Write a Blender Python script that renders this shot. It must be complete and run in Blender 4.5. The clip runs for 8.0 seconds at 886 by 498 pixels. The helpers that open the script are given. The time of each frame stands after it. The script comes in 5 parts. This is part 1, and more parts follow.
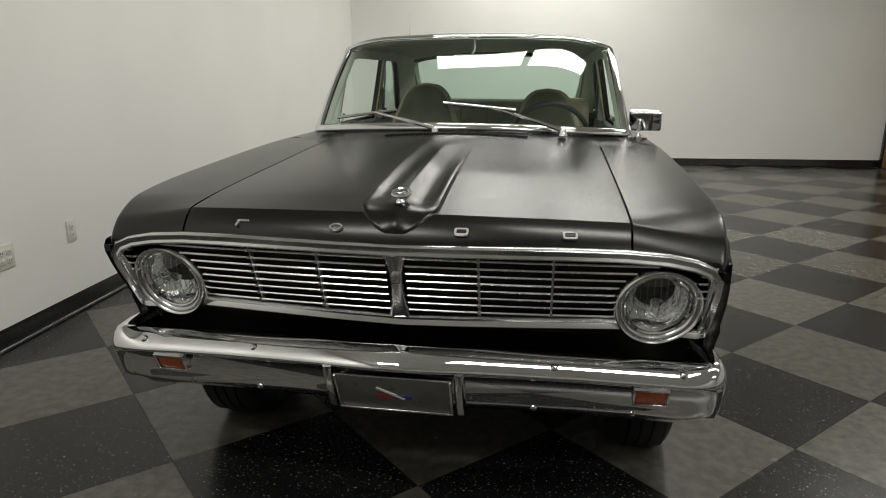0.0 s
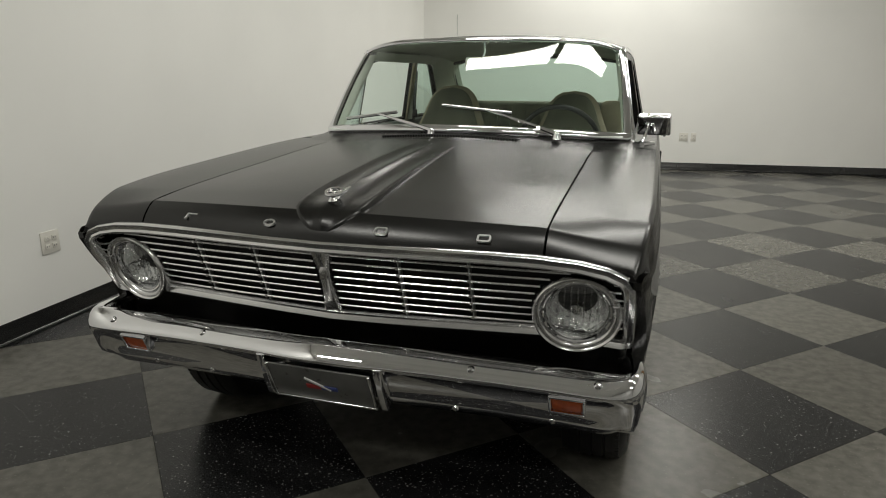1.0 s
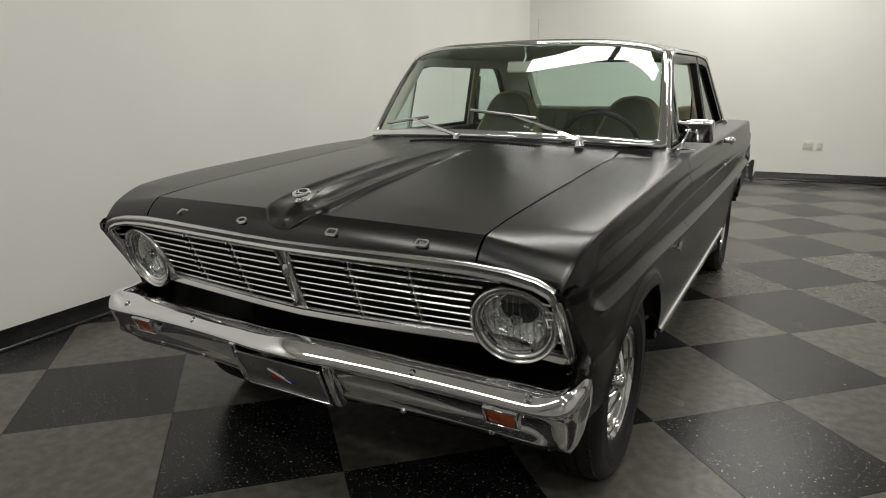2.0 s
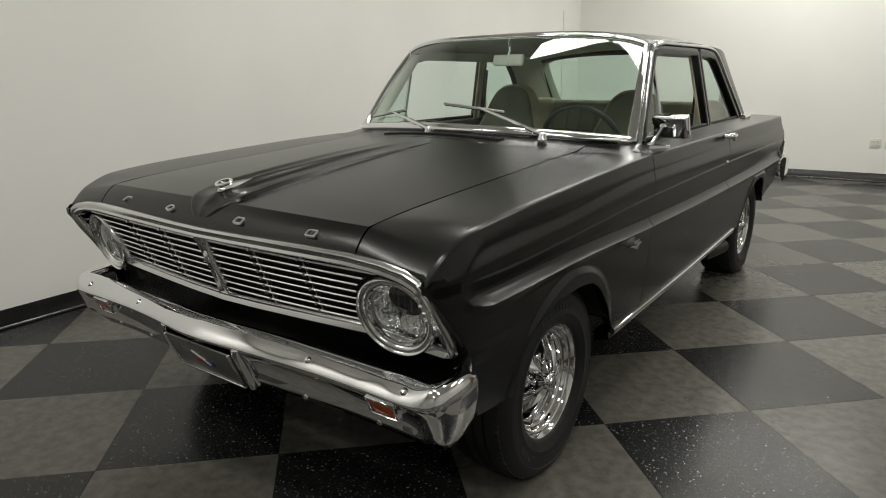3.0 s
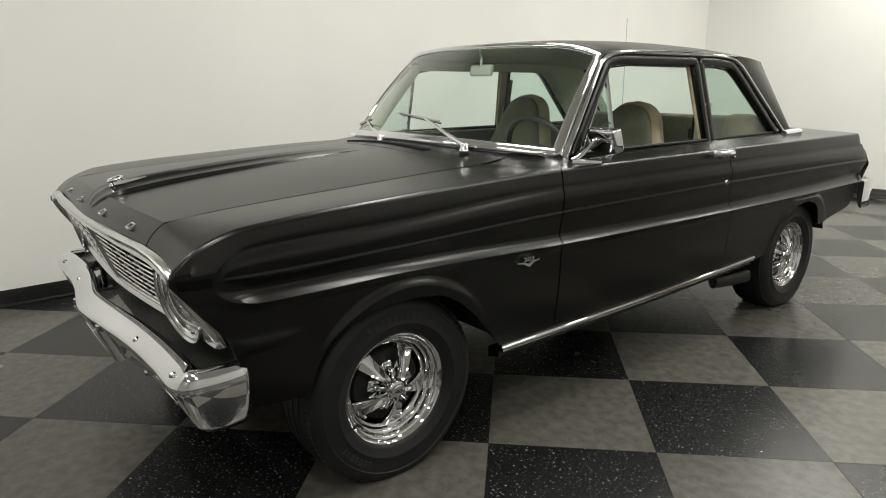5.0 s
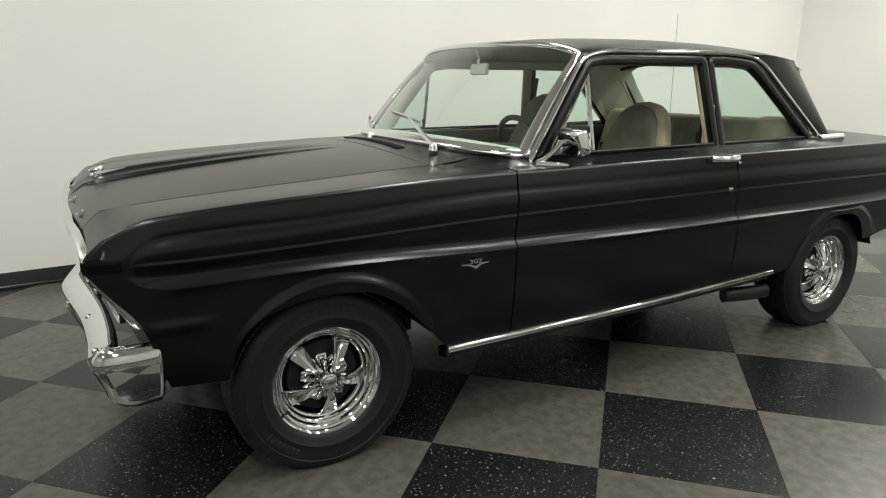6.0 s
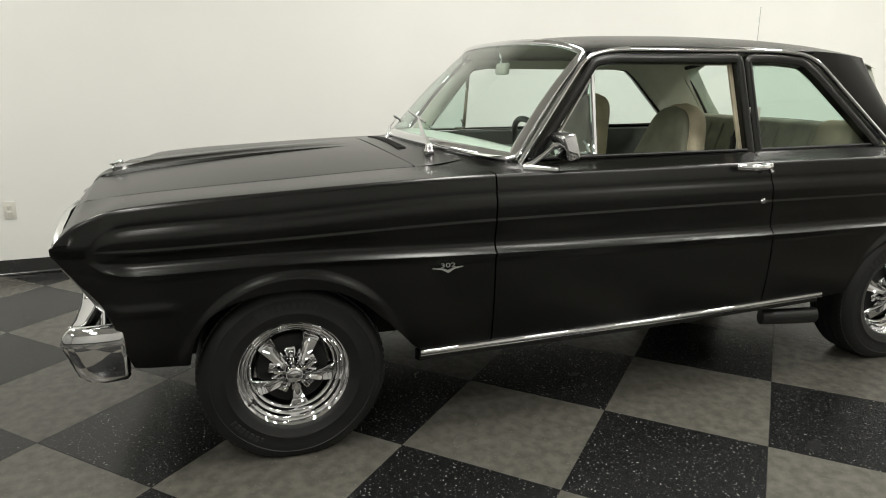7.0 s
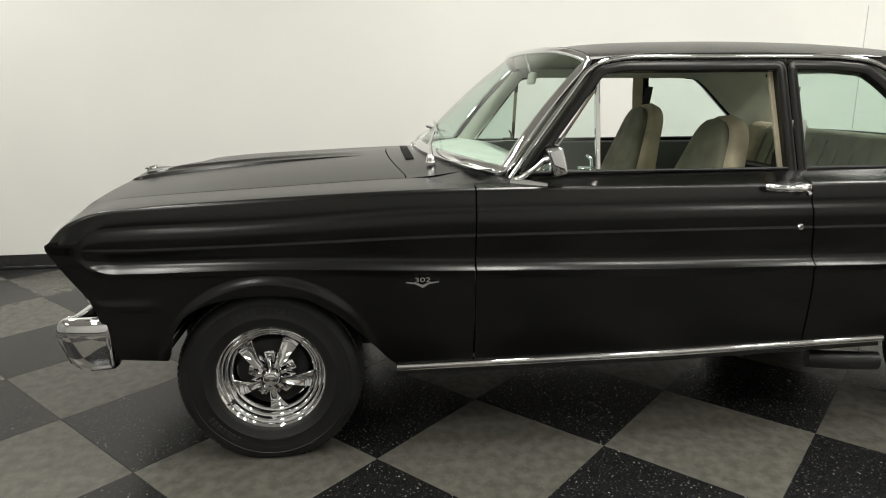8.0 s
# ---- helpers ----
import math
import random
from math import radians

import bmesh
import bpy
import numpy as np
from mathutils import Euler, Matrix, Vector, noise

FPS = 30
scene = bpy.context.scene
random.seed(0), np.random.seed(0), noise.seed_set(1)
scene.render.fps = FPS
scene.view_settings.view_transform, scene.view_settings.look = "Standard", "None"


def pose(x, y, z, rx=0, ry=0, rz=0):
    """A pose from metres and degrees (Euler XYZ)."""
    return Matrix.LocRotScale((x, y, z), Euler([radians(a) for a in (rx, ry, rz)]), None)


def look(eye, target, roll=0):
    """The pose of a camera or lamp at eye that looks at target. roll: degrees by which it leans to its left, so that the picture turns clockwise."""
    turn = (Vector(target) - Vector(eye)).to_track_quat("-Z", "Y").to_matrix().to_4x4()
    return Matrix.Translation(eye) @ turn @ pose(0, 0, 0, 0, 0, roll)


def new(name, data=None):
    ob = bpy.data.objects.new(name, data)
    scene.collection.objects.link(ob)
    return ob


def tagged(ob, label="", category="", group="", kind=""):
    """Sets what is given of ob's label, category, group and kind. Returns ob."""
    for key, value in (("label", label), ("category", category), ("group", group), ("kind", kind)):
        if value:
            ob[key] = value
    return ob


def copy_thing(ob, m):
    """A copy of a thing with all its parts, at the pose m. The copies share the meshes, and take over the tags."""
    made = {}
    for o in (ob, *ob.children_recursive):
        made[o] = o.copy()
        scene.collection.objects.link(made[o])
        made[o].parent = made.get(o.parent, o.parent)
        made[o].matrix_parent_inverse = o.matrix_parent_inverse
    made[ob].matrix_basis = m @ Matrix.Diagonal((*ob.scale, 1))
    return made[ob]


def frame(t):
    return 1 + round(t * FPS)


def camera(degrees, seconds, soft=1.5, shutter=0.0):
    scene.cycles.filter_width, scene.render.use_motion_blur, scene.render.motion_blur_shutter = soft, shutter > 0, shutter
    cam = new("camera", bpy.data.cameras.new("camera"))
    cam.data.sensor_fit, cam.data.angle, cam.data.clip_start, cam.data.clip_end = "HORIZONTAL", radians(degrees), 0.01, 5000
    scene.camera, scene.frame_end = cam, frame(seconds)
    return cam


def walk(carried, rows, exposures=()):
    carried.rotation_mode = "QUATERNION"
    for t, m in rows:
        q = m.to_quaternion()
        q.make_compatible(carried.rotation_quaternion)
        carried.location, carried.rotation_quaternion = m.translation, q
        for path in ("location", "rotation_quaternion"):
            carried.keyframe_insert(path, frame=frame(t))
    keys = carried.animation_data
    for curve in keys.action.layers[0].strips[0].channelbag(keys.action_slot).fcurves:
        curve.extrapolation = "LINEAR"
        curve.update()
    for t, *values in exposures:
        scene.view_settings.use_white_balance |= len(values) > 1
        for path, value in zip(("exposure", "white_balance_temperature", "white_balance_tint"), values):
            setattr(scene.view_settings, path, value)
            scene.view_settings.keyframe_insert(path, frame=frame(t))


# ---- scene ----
cam = camera(68.0, 8.0, soft=1.0)
PATH = [
    (0, (0.376, -2.270, 1.261), (0.076, -0.36, 0.749), 0.2),
    (0.5, (0.593, -2.247, 1.263), (0.157, -0.36, 0.755), 0.1),
    (1, (0.82, -2.202, 1.267), (0.24, -0.355, 0.758), 0.2),
    (1.2, (0.903, -2.175, 1.268), (0.232, -0.357, 0.766), 0.1),
    (2.3, (1.387, -1.955, 1.268), (0.386, -0.296, 0.769), -0.2),
    (2.5, (1.466, -1.908, 1.266), (0.432, -0.271, 0.764), -0.2),
    (3, (1.663, -1.783, 1.263), (0.532, -0.214, 0.753), -0.3),
    (3.5, (1.887, -1.628, 1.264), (0.64, -0.143, 0.774), -0.4),
    (4, (2.066, -1.471, 1.259), (0.715, -0.077, 0.778), -0.3),
    (4.5, (2.251, -1.298, 1.261), (0.819, 0.013, 0.782), -0.2),
    (5, (2.434, -1.115, 1.265), (0.921, 0.101, 0.782), -0.1),
    (5.2, (2.506, -1.035, 1.263), (0.964, 0.147, 0.788), -0.1),
    (6.3, (2.822, -0.516, 1.284), (1.081, 0.332, 0.784), 0.2),
    (6.5, (2.861, -0.423, 1.282), (1.088, 0.36, 0.787), 0.1),
    (7, (2.932, -0.168, 1.288), (1.093, 0.439, 0.787), 0.2),
    (7.5, (2.978, 0.106, 1.299), (1.086, 0.521, 0.799), 0.0),
    (8, (2.985, 0.377, 1.297), (1.054, 0.58, 0.818), 0.0),
]
walk(cam, [(t, look(eye, target, roll)) for t, eye, target, roll in PATH], exposures=[(0.0, -0.42), (1.2, -0.44), (2.5, -0.42), (3.5, -0.22), (5.2, 0.04), (6.5, 0.2), (8.0, 0.26)])

# ---- world and light: a closed room, lit by ceiling panels ----
world = bpy.data.worlds.new("World")
scene.world = world
world.use_nodes = True
world.node_tree.nodes["Background"].inputs[0].default_value = (0.02, 0.02, 0.02, 1)
CEILING = 3.6
LAMP_POWER = 33.0
# (-0.9, -2.5) and (3.0, 2.7) are added unseen, to brighten west wall and shoulder.
LAMPS = [(x, y) for y, xs in ((-3.9, (2.6,)), (-2.5, (-0.9,)), (-1.4, (1.1, 3.3)), (1.42, (-0.12, 1.18)), (2.7, (3.0,)), (4.2, (-0.12, 1.18, 3.9)), (6.5, (-0.12, 1.18))) for x in xs]


# ---- materials ----
def ramp_node(nt, a, b, fac, lo=0.3, hi=0.7):
    r = nt.nodes.new("ShaderNodeValToRGB")
    r.color_ramp.elements[0].position, r.color_ramp.elements[1].position = lo, hi
    r.color_ramp.elements[0].color, r.color_ramp.elements[1].color = (*a, 1), (*b, 1)
    nt.links.new(fac, r.inputs[0])
    return r.outputs[0]


def mat(name, col, rough=0.5, metal=0.0, vary=0.12, scale=6.0, grain=0.0, grain_scale=300.0, rough_vary=0.08, spec=0.5, coat=0.0):
    """A surface with two scales of variation: broad colour and gloss, and a fine relief."""
    m = bpy.data.materials.new(name)
    m.use_nodes = True
    nt = m.node_tree
    b = nt.nodes["Principled BSDF"]
    co = nt.nodes.new("ShaderNodeTexCoord").outputs["Object"]
    n = nt.nodes.new("ShaderNodeTexNoise")
    n.inputs["Scale"].default_value, n.inputs["Detail"].default_value = scale, 6
    nt.links.new(co, n.inputs["Vector"])
    c0, c1 = tuple(v * (1 - vary) for v in col), tuple(min(1, v * (1 + vary)) for v in col)
    nt.links.new(ramp_node(nt, c0, c1, n.outputs["Fac"]), b.inputs["Base Color"])
    mr = nt.nodes.new("ShaderNodeMapRange")
    mr.inputs["To Min"].default_value, mr.inputs["To Max"].default_value = max(0.0, rough - rough_vary), min(1, rough + rough_vary)
    n2 = nt.nodes.new("ShaderNodeTexNoise")
    n2.inputs["Scale"].default_value, n2.inputs["Detail"].default_value = scale * 4, 5
    nt.links.new(co, n2.inputs["Vector"])
    nt.links.new(n2.outputs["Fac"], mr.inputs["Value"])
    nt.links.new(mr.outputs[0], b.inputs["Roughness"])
    b.inputs["Metallic"].default_value = metal
    b.inputs["Specular IOR Level"].default_value = spec
    b.inputs["Coat Weight"].default_value = coat
    if grain:
        g = nt.nodes.new("ShaderNodeTexNoise")
        g.inputs["Scale"].default_value, g.inputs["Detail"].default_value = grain_scale, 3
        nt.links.new(co, g.inputs["Vector"])
        bp = nt.nodes.new("ShaderNodeBump")
        bp.inputs["Strength"].default_value, bp.inputs["Distance"].default_value = grain, 0.002
        nt.links.new(g.outputs["Fac"], bp.inputs["Height"])
        nt.links.new(bp.outputs[0], b.inputs["Normal"])
    return m


PAINT = mat("satin_black_paint", (0.0018, 0.0017, 0.0015), 0.265, vary=0.15, scale=2.0, rough_vary=0.012, spec=0.5)
CHROME = mat("chrome", (0.80, 0.80, 0.815), 0.025, 1.0, vary=0.03, scale=5, rough_vary=0.012)
ALLOY = mat("satin_aluminium", (0.72, 0.72, 0.72), 0.22, 1.0, vary=0.05, scale=8, rough_vary=0.04)
BADGE = mat("bright_badge_metal", (0.68, 0.68, 0.68), 0.36, 1.0, vary=0.05, scale=30)
DARK = mat("underbody_black", (0.008, 0.008, 0.008), 0.8, vary=0.3)
RUBBER = mat("tyre_rubber", (0.008, 0.008, 0.0083), 0.5, vary=0.25, scale=14, grain=0.12, grain_scale=500)
MARKING = mat("scuffed_rubber", (0.018, 0.018, 0.018), 0.6, vary=0.3, scale=30)
SEAL = mat("rubber_seal", (0.012, 0.012, 0.013), 0.5, vary=0.2)
SEAT = mat("beige_velour", (0.52, 0.465, 0.34), 0.85, vary=0.2, scale=9, grain=0.35, grain_scale=700, spec=0.2)
SEATGREY = mat("grey_green_velour", (0.36, 0.365, 0.285), 0.85, vary=0.2, scale=9, grain=0.35, grain_scale=700, spec=0.2)
PLEATED = mat("olive_pleated_cloth", (0.20, 0.205, 0.155), 0.85, vary=0.2, scale=9, grain=0.35, grain_scale=700, spec=0.2)
LINER = mat("headliner_cloth", (0.48, 0.50, 0.43), 0.9, vary=0.1, scale=5, grain=0.2, grain_scale=600, spec=0.2)
DASH = mat("dashboard_vinyl", (0.09, 0.10, 0.09), 0.55, vary=0.15, scale=12, grain=0.25, grain_scale=500)
DASHPAD = mat("pale_dash_pad", (0.55, 0.60, 0.54), 0.5, vary=0.1, scale=12, grain=0.2, grain_scale=500)
BLACKPLASTIC = mat("black_plastic", (0.012, 0.012, 0.012), 0.4, vary=0.15)
AMBER = mat("amber_lens", (0.42, 0.075, 0.012), 0.18, vary=0.2, scale=60, coat=0.5)
REDLENS = mat("red_lens", (0.35, 0.01, 0.01), 0.2, vary=0.1, coat=0.5)
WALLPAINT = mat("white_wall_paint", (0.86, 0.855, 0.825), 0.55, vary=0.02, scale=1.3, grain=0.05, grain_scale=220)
# Assumed walls; their greys control light and reflections on the car, not known paint.
EASTWALL = mat("assumed_east_wall_grey", (0.52, 0.516, 0.50), 0.6, vary=0.05, scale=1.3, grain=0.05, grain_scale=220)
SOUTHWALL = mat("assumed_south_wall_grey", (0.36, 0.358, 0.345), 0.7, vary=0.15, scale=1.3, grain=0.05, grain_scale=220)
BASEBOARD = mat("black_cove_base", (0.012, 0.012, 0.012), 0.2, vary=0.3, scale=9, grain=0.05)
CEIL = mat("ceiling_tile_white", (0.84, 0.835, 0.80), 0.85, vary=0.06, scale=3, grain=0.3, grain_scale=120)
OUTLET = mat("ivory_plastic", (0.72, 0.70, 0.64), 0.4, vary=0.03)
SLOT = mat("slot_dark", (0.03, 0.03, 0.03), 0.6)
WOOD = mat("brown_wood_door", (0.22, 0.11, 0.035), 0.45, vary=0.3, scale=5, grain=0.1, grain_scale=80)
PLATE = mat("grey_plate", (0.11, 0.11, 0.105), 0.3, vary=0.15, scale=14)
PLATERED = mat("plate_red", (0.35, 0.03, 0.03), 0.4)
PLATEBLUE = mat("plate_blue", (0.03, 0.05, 0.2), 0.4)
PLATEWHITE = mat("plate_white", (0.75, 0.75, 0.75), 0.4)


def tile_mat(name, a, b, fleck, amount, rough):
    m = bpy.data.materials.new(name)
    m.use_nodes = True
    nt = m.node_tree
    bs = nt.nodes["Principled BSDF"]
    geo = nt.nodes.new("ShaderNodeNewGeometry").outputs["Position"]
    n = nt.nodes.new("ShaderNodeTexNoise")
    n.inputs["Scale"].default_value, n.inputs["Detail"].default_value = 22, 8
    nt.links.new(geo, n.inputs["Vector"])
    base = ramp_node(nt, a, b, n.outputs["Fac"], 0.35, 0.65)
    v = nt.nodes.new("ShaderNodeTexNoise")
    v.inputs["Scale"].default_value, v.inputs["Detail"].default_value, v.inputs["Distortion"].default_value = 120, 1.5, 0.5
    nt.links.new(geo, v.inputs["Vector"])
    f = ramp_node(nt, (0, 0, 0), (1, 1, 1), v.outputs["Fac"], amount, amount + 0.05)
    info = nt.nodes.new("ShaderNodeObjectInfo")
    hs = nt.nodes.new("ShaderNodeHueSaturation")
    mv = nt.nodes.new("ShaderNodeMapRange")
    mv.inputs["To Min"].default_value, mv.inputs["To Max"].default_value = 0.86, 1.14
    nt.links.new(info.outputs["Random"], mv.inputs["Value"])
    nt.links.new(mv.outputs[0], hs.inputs["Value"])
    mx = nt.nodes.new("ShaderNodeMixRGB")
    mx.inputs["Color2"].default_value = (*fleck, 1)
    nt.links.new(f, mx.inputs["Fac"])
    nt.links.new(base, mx.inputs["Color1"])
    nt.links.new(mx.outputs[0], hs.inputs["Color"])
    nt.links.new(hs.outputs[0], bs.inputs["Base Color"])
    s = nt.nodes.new("ShaderNodeTexNoise")
    s.inputs["Scale"].default_value, s.inputs["Detail"].default_value = 2.5, 6
    nt.links.new(geo, s.inputs["Vector"])
    mr = nt.nodes.new("ShaderNodeMapRange")
    mr.inputs["To Min"].default_value, mr.inputs["To Max"].default_value = rough - 0.03, rough + 0.05
    nt.links.new(s.outputs["Fac"], mr.inputs["Value"])
    nt.links.new(mr.outputs[0], bs.inputs["Roughness"])
    bs.inputs["Specular IOR Level"].default_value = 0.3
    bp = nt.nodes.new("ShaderNodeBump")
    bp.inputs["Strength"].default_value, bp.inputs["Distance"].default_value = 0.015, 0.001
    nt.links.new(n.outputs["Fac"], bp.inputs["Height"])
    nt.links.new(bp.outputs[0], bs.inputs["Normal"])
    return m


TILELIGHT = tile_mat("taupe_vinyl_tile", (0.076, 0.073, 0.063), (0.112, 0.108, 0.093), (0.15, 0.145, 0.125), 0.68, 0.25)
TILEDARK = tile_mat("black_fleck_vinyl_tile", (0.008, 0.008, 0.0085), (0.014, 0.014, 0.0145), (0.27, 0.27, 0.26), 0.668, 0.25)


def glass_mat(name, tint, rough=0.0):
    """A thin pane: tinted, with a gloss that grows towards grazing angles, alike on both faces."""
    m = bpy.data.materials.new(name)
    m.use_nodes = True
    nt = m.node_tree
    nt.nodes.remove(nt.nodes["Principled BSDF"])
    out = nt.nodes["Material Output"]
    tr, gl, mx = nt.nodes.new("ShaderNodeBsdfTransparent"), nt.nodes.new("ShaderNodeBsdfGlossy"), nt.nodes.new("ShaderNodeMixShader")
    lw, pw, ma = nt.nodes.new("ShaderNodeLayerWeight"), nt.nodes.new("ShaderNodeMath"), nt.nodes.new("ShaderNodeMath")
    pw.operation, pw.inputs[1].default_value = "POWER", 4.0
    ma.operation, ma.inputs[1].default_value, ma.inputs[2].default_value = "MULTIPLY_ADD", 0.85, 0.075
    nt.links.new(lw.outputs["Facing"], pw.inputs[0])
    nt.links.new(pw.outputs[0], ma.inputs[0])
    tr.inputs[0].default_value = (*tint, 1)
    gl.inputs["Roughness"].default_value = rough
    nt.links.new(ma.outputs[0], mx.inputs[0])
    nt.links.new(tr.outputs[0], mx.inputs[1])
    nt.links.new(gl.outputs[0], mx.inputs[2])
    nt.links.new(mx.outputs[0], out.inputs["Surface"])
    return m


GLASS = glass_mat("green_tinted_glass", (0.81, 0.92, 0.87))
CLEAR = glass_mat("clear_lamp_glass", (0.93, 0.94, 0.94), 0.05)
nt_ = CLEAR.node_tree
wv, bp_ = nt_.nodes.new("ShaderNodeTexWave"), nt_.nodes.new("ShaderNodeBump")
wv.inputs["Scale"].default_value, wv.inputs["Distortion"].default_value = 24, 2.5
nt_.links.new(nt_.nodes.new("ShaderNodeTexCoord").outputs["Object"], wv.inputs["Vector"])
bp_.inputs["Strength"].default_value, bp_.inputs["Distance"].default_value = 0.8, 0.01
nt_.links.new(wv.outputs["Fac"], bp_.inputs["Height"])
for n_ in nt_.nodes:
    if n_.bl_idname == "ShaderNodeBsdfGlossy":
        nt_.links.new(bp_.outputs[0], n_.inputs["Normal"])
    if n_.bl_idname == "ShaderNodeMath" and n_.operation == "MULTIPLY_ADD":
        n_.inputs[2].default_value = 0.10
REFLECTOR = mat("lamp_reflector", (0.92, 0.92, 0.93), 0.06, 1.0, vary=0.08, scale=40, grain=1.0, grain_scale=48, rough_vary=0.03)
for n_ in REFLECTOR.node_tree.nodes:
    if n_.bl_idname == "ShaderNodeBump":
        n_.inputs["Distance"].default_value = 0.009


def lamp_mat(name, power):
    m = bpy.data.materials.new(name)
    m.use_nodes = True
    b = m.node_tree.nodes["Principled BSDF"]
    b.inputs["Base Color"].default_value = (0.8, 0.8, 0.8, 1)
    b.inputs["Emission Color"].default_value = (1.0, 0.985, 0.91, 1)
    b.inputs["Emission Strength"].default_value = power
    return m


DIFFUSER = lamp_mat("lamp_diffuser", 3.0)
DIFFUSER.cycles.emission_sampling = "NONE"


# ---- mesh helpers ----
def part(name, geo, material, parent=None, label="", sharp=35):
    """Links (vertices, faces) as one mesh object, under a thing or a part."""
    me = bpy.data.meshes.new(name)
    me.from_pydata([tuple(v) for v in geo[0]], [], geo[1])
    me.update()
    me.shade_smooth()
    me.set_sharp_from_angle(angle=radians(sharp))
    me.materials.append(material)
    ob = new(name, me)
    ob.parent = parent
    if label:
        tagged(ob, label)
    return ob


def grid(rows, closed=False, wrap=False):
    """Faces over rows of points; closed joins the last point of a row to its first, wrap the last row to the first."""
    n, m = len(rows), len(rows[0])
    V = [p for r in rows for p in r]
    F = []
    for i in range(n if wrap else n - 1):
        for j in range(m if closed else m - 1):
            k, l = (i + 1) % n, (j + 1) % m
            F.append((i * m + j, k * m + j, k * m + l, i * m + l))
    return V, F


def join(*geos):
    V, F = [], []
    for v, f in geos:
        o = len(V)
        V += list(v)
        F += [tuple(i + o for i in q) for q in f]
    return V, F


def mirrored(geo):
    return [(-x, y, z) for x, y, z in geo[0]], [tuple(reversed(f)) for f in geo[1]]


def moved(geo, m):
    return [tuple(m @ Vector(v)) for v in geo[0]], geo[1]


def flipped(geo):
    return geo[0], [tuple(reversed(f)) for f in geo[1]]


def box(x0, x1, y0, y1, z0, z1, bevel=0.0, seg=2):
    bm = bmesh.new()
    bmesh.ops.create_cube(bm, size=1)
    for v in bm.verts:
        v.co = ((x0 + x1) / 2 + v.co.x * (x1 - x0), (y0 + y1) / 2 + v.co.y * (y1 - y0), (z0 + z1) / 2 + v.co.z * (z1 - z0))
    if bevel:
        bmesh.ops.bevel(bm, geom=bm.edges[:], offset=bevel, segments=seg, affect="EDGES", profile=0.5)
    bm.verts.index_update()
    V, F = [tuple(v.co) for v in bm.verts], [tuple(v.index for v in f.verts) for f in bm.faces]
    bm.free()
    return V, F


def sweep(path, profile, up=(0, 0, 1), closed=False, scale=None):
    """A profile of (side, up) points carried along a path; up is one vector or one for each point. The ends are capped."""
    path = [Vector(p) for p in path]
    n = len(path)
    rows = []
    for i, p in enumerate(path):
        a, b = (path[i - 1], path[(i + 1) % n]) if closed else (path[max(i - 1, 0)], path[min(i + 1, n - 1)])
        t = (b - a).normalized()
        u = Vector(up[i] if isinstance(up, list) else up)
        s = t.cross(u).normalized()
        u = s.cross(t).normalized()
        k = scale[i] if scale else 1.0
        rows.append([tuple(p + s * (q[0] * k) + u * (q[1] * k)) for q in profile])
    V, F = grid(rows, closed=True, wrap=closed)
    m = len(profile)
    if not closed:
        F.append(tuple(range(m)))
        F.append(tuple(reversed(range((n - 1) * m, n * m))))
    return V, F


def ring(r, n=10, ry=None):
    return [(r * math.cos(2 * math.pi * k / n), (ry or r) * math.sin(2 * math.pi * k / n)) for k in range(n)]


def tube(path, r, n=8, up=(0, 0, 1), closed=False, scale=None):
    return sweep(path, ring(r, n), up, closed, scale)


def lathe(profile, n=48, axis="x", close=False):
    """Turns (radius, height) points round an axis."""
    rows = []
    for k in range(n):
        a = 2 * math.pi * k / n
        c, s = math.cos(a), math.sin(a)
        rows.append([{"x": (h, r * c, r * s), "y": (r * s, h, r * c), "z": (r * c, r * s, h)}[axis] for r, h in profile])
    V, F = grid(rows, closed=close, wrap=True)
    return V, F


def lerp(x, xs, ys):
    return float(np.interp(x, xs, ys))


def smooth(x, xs, ys):
    """Monotone-looking cubic through (xs, ys)."""
    if x <= xs[0]:
        return ys[0]
    if x >= xs[-1]:
        return ys[-1]
    i = max(k for k in range(len(xs) - 1) if xs[k] <= x)
    h = xs[i + 1] - xs[i]
    d = [(ys[k + 1] - ys[k]) / (xs[k + 1] - xs[k]) for k in range(len(xs) - 1)]

    def slope(k):
        if k == 0:
            return d[0]
        if k == len(xs) - 1:
            return d[-1]
        return 0.0 if d[k - 1] * d[k] <= 0 else 2 * d[k - 1] * d[k] / (d[k - 1] + d[k])
    t = (x - xs[i]) / h
    a, b = slope(i) * h, slope(i + 1) * h
    return ys[i] * (2 * t**3 - 3 * t**2 + 1) + a * (t**3 - 2 * t**2 + t) + ys[i + 1] * (3 * t**2 - 2 * t**3) + b * (t**3 - t**2)


def step(x, a, b):
    t = min(1.0, max(0.0, (x - a) / (b - a)))
    return t * t * (3 - 2 * t)


# ---- the room ----
def west_x(y):
    return -2.09 - 0.05 * y


def north_y(x):
    return 7.5 + 0.1 * x


NW = (-2.453, 7.255)
NE = (5.12, 8.012)
SE = (5.12, -5.0)
SW = (west_x(-5.0), -5.0)


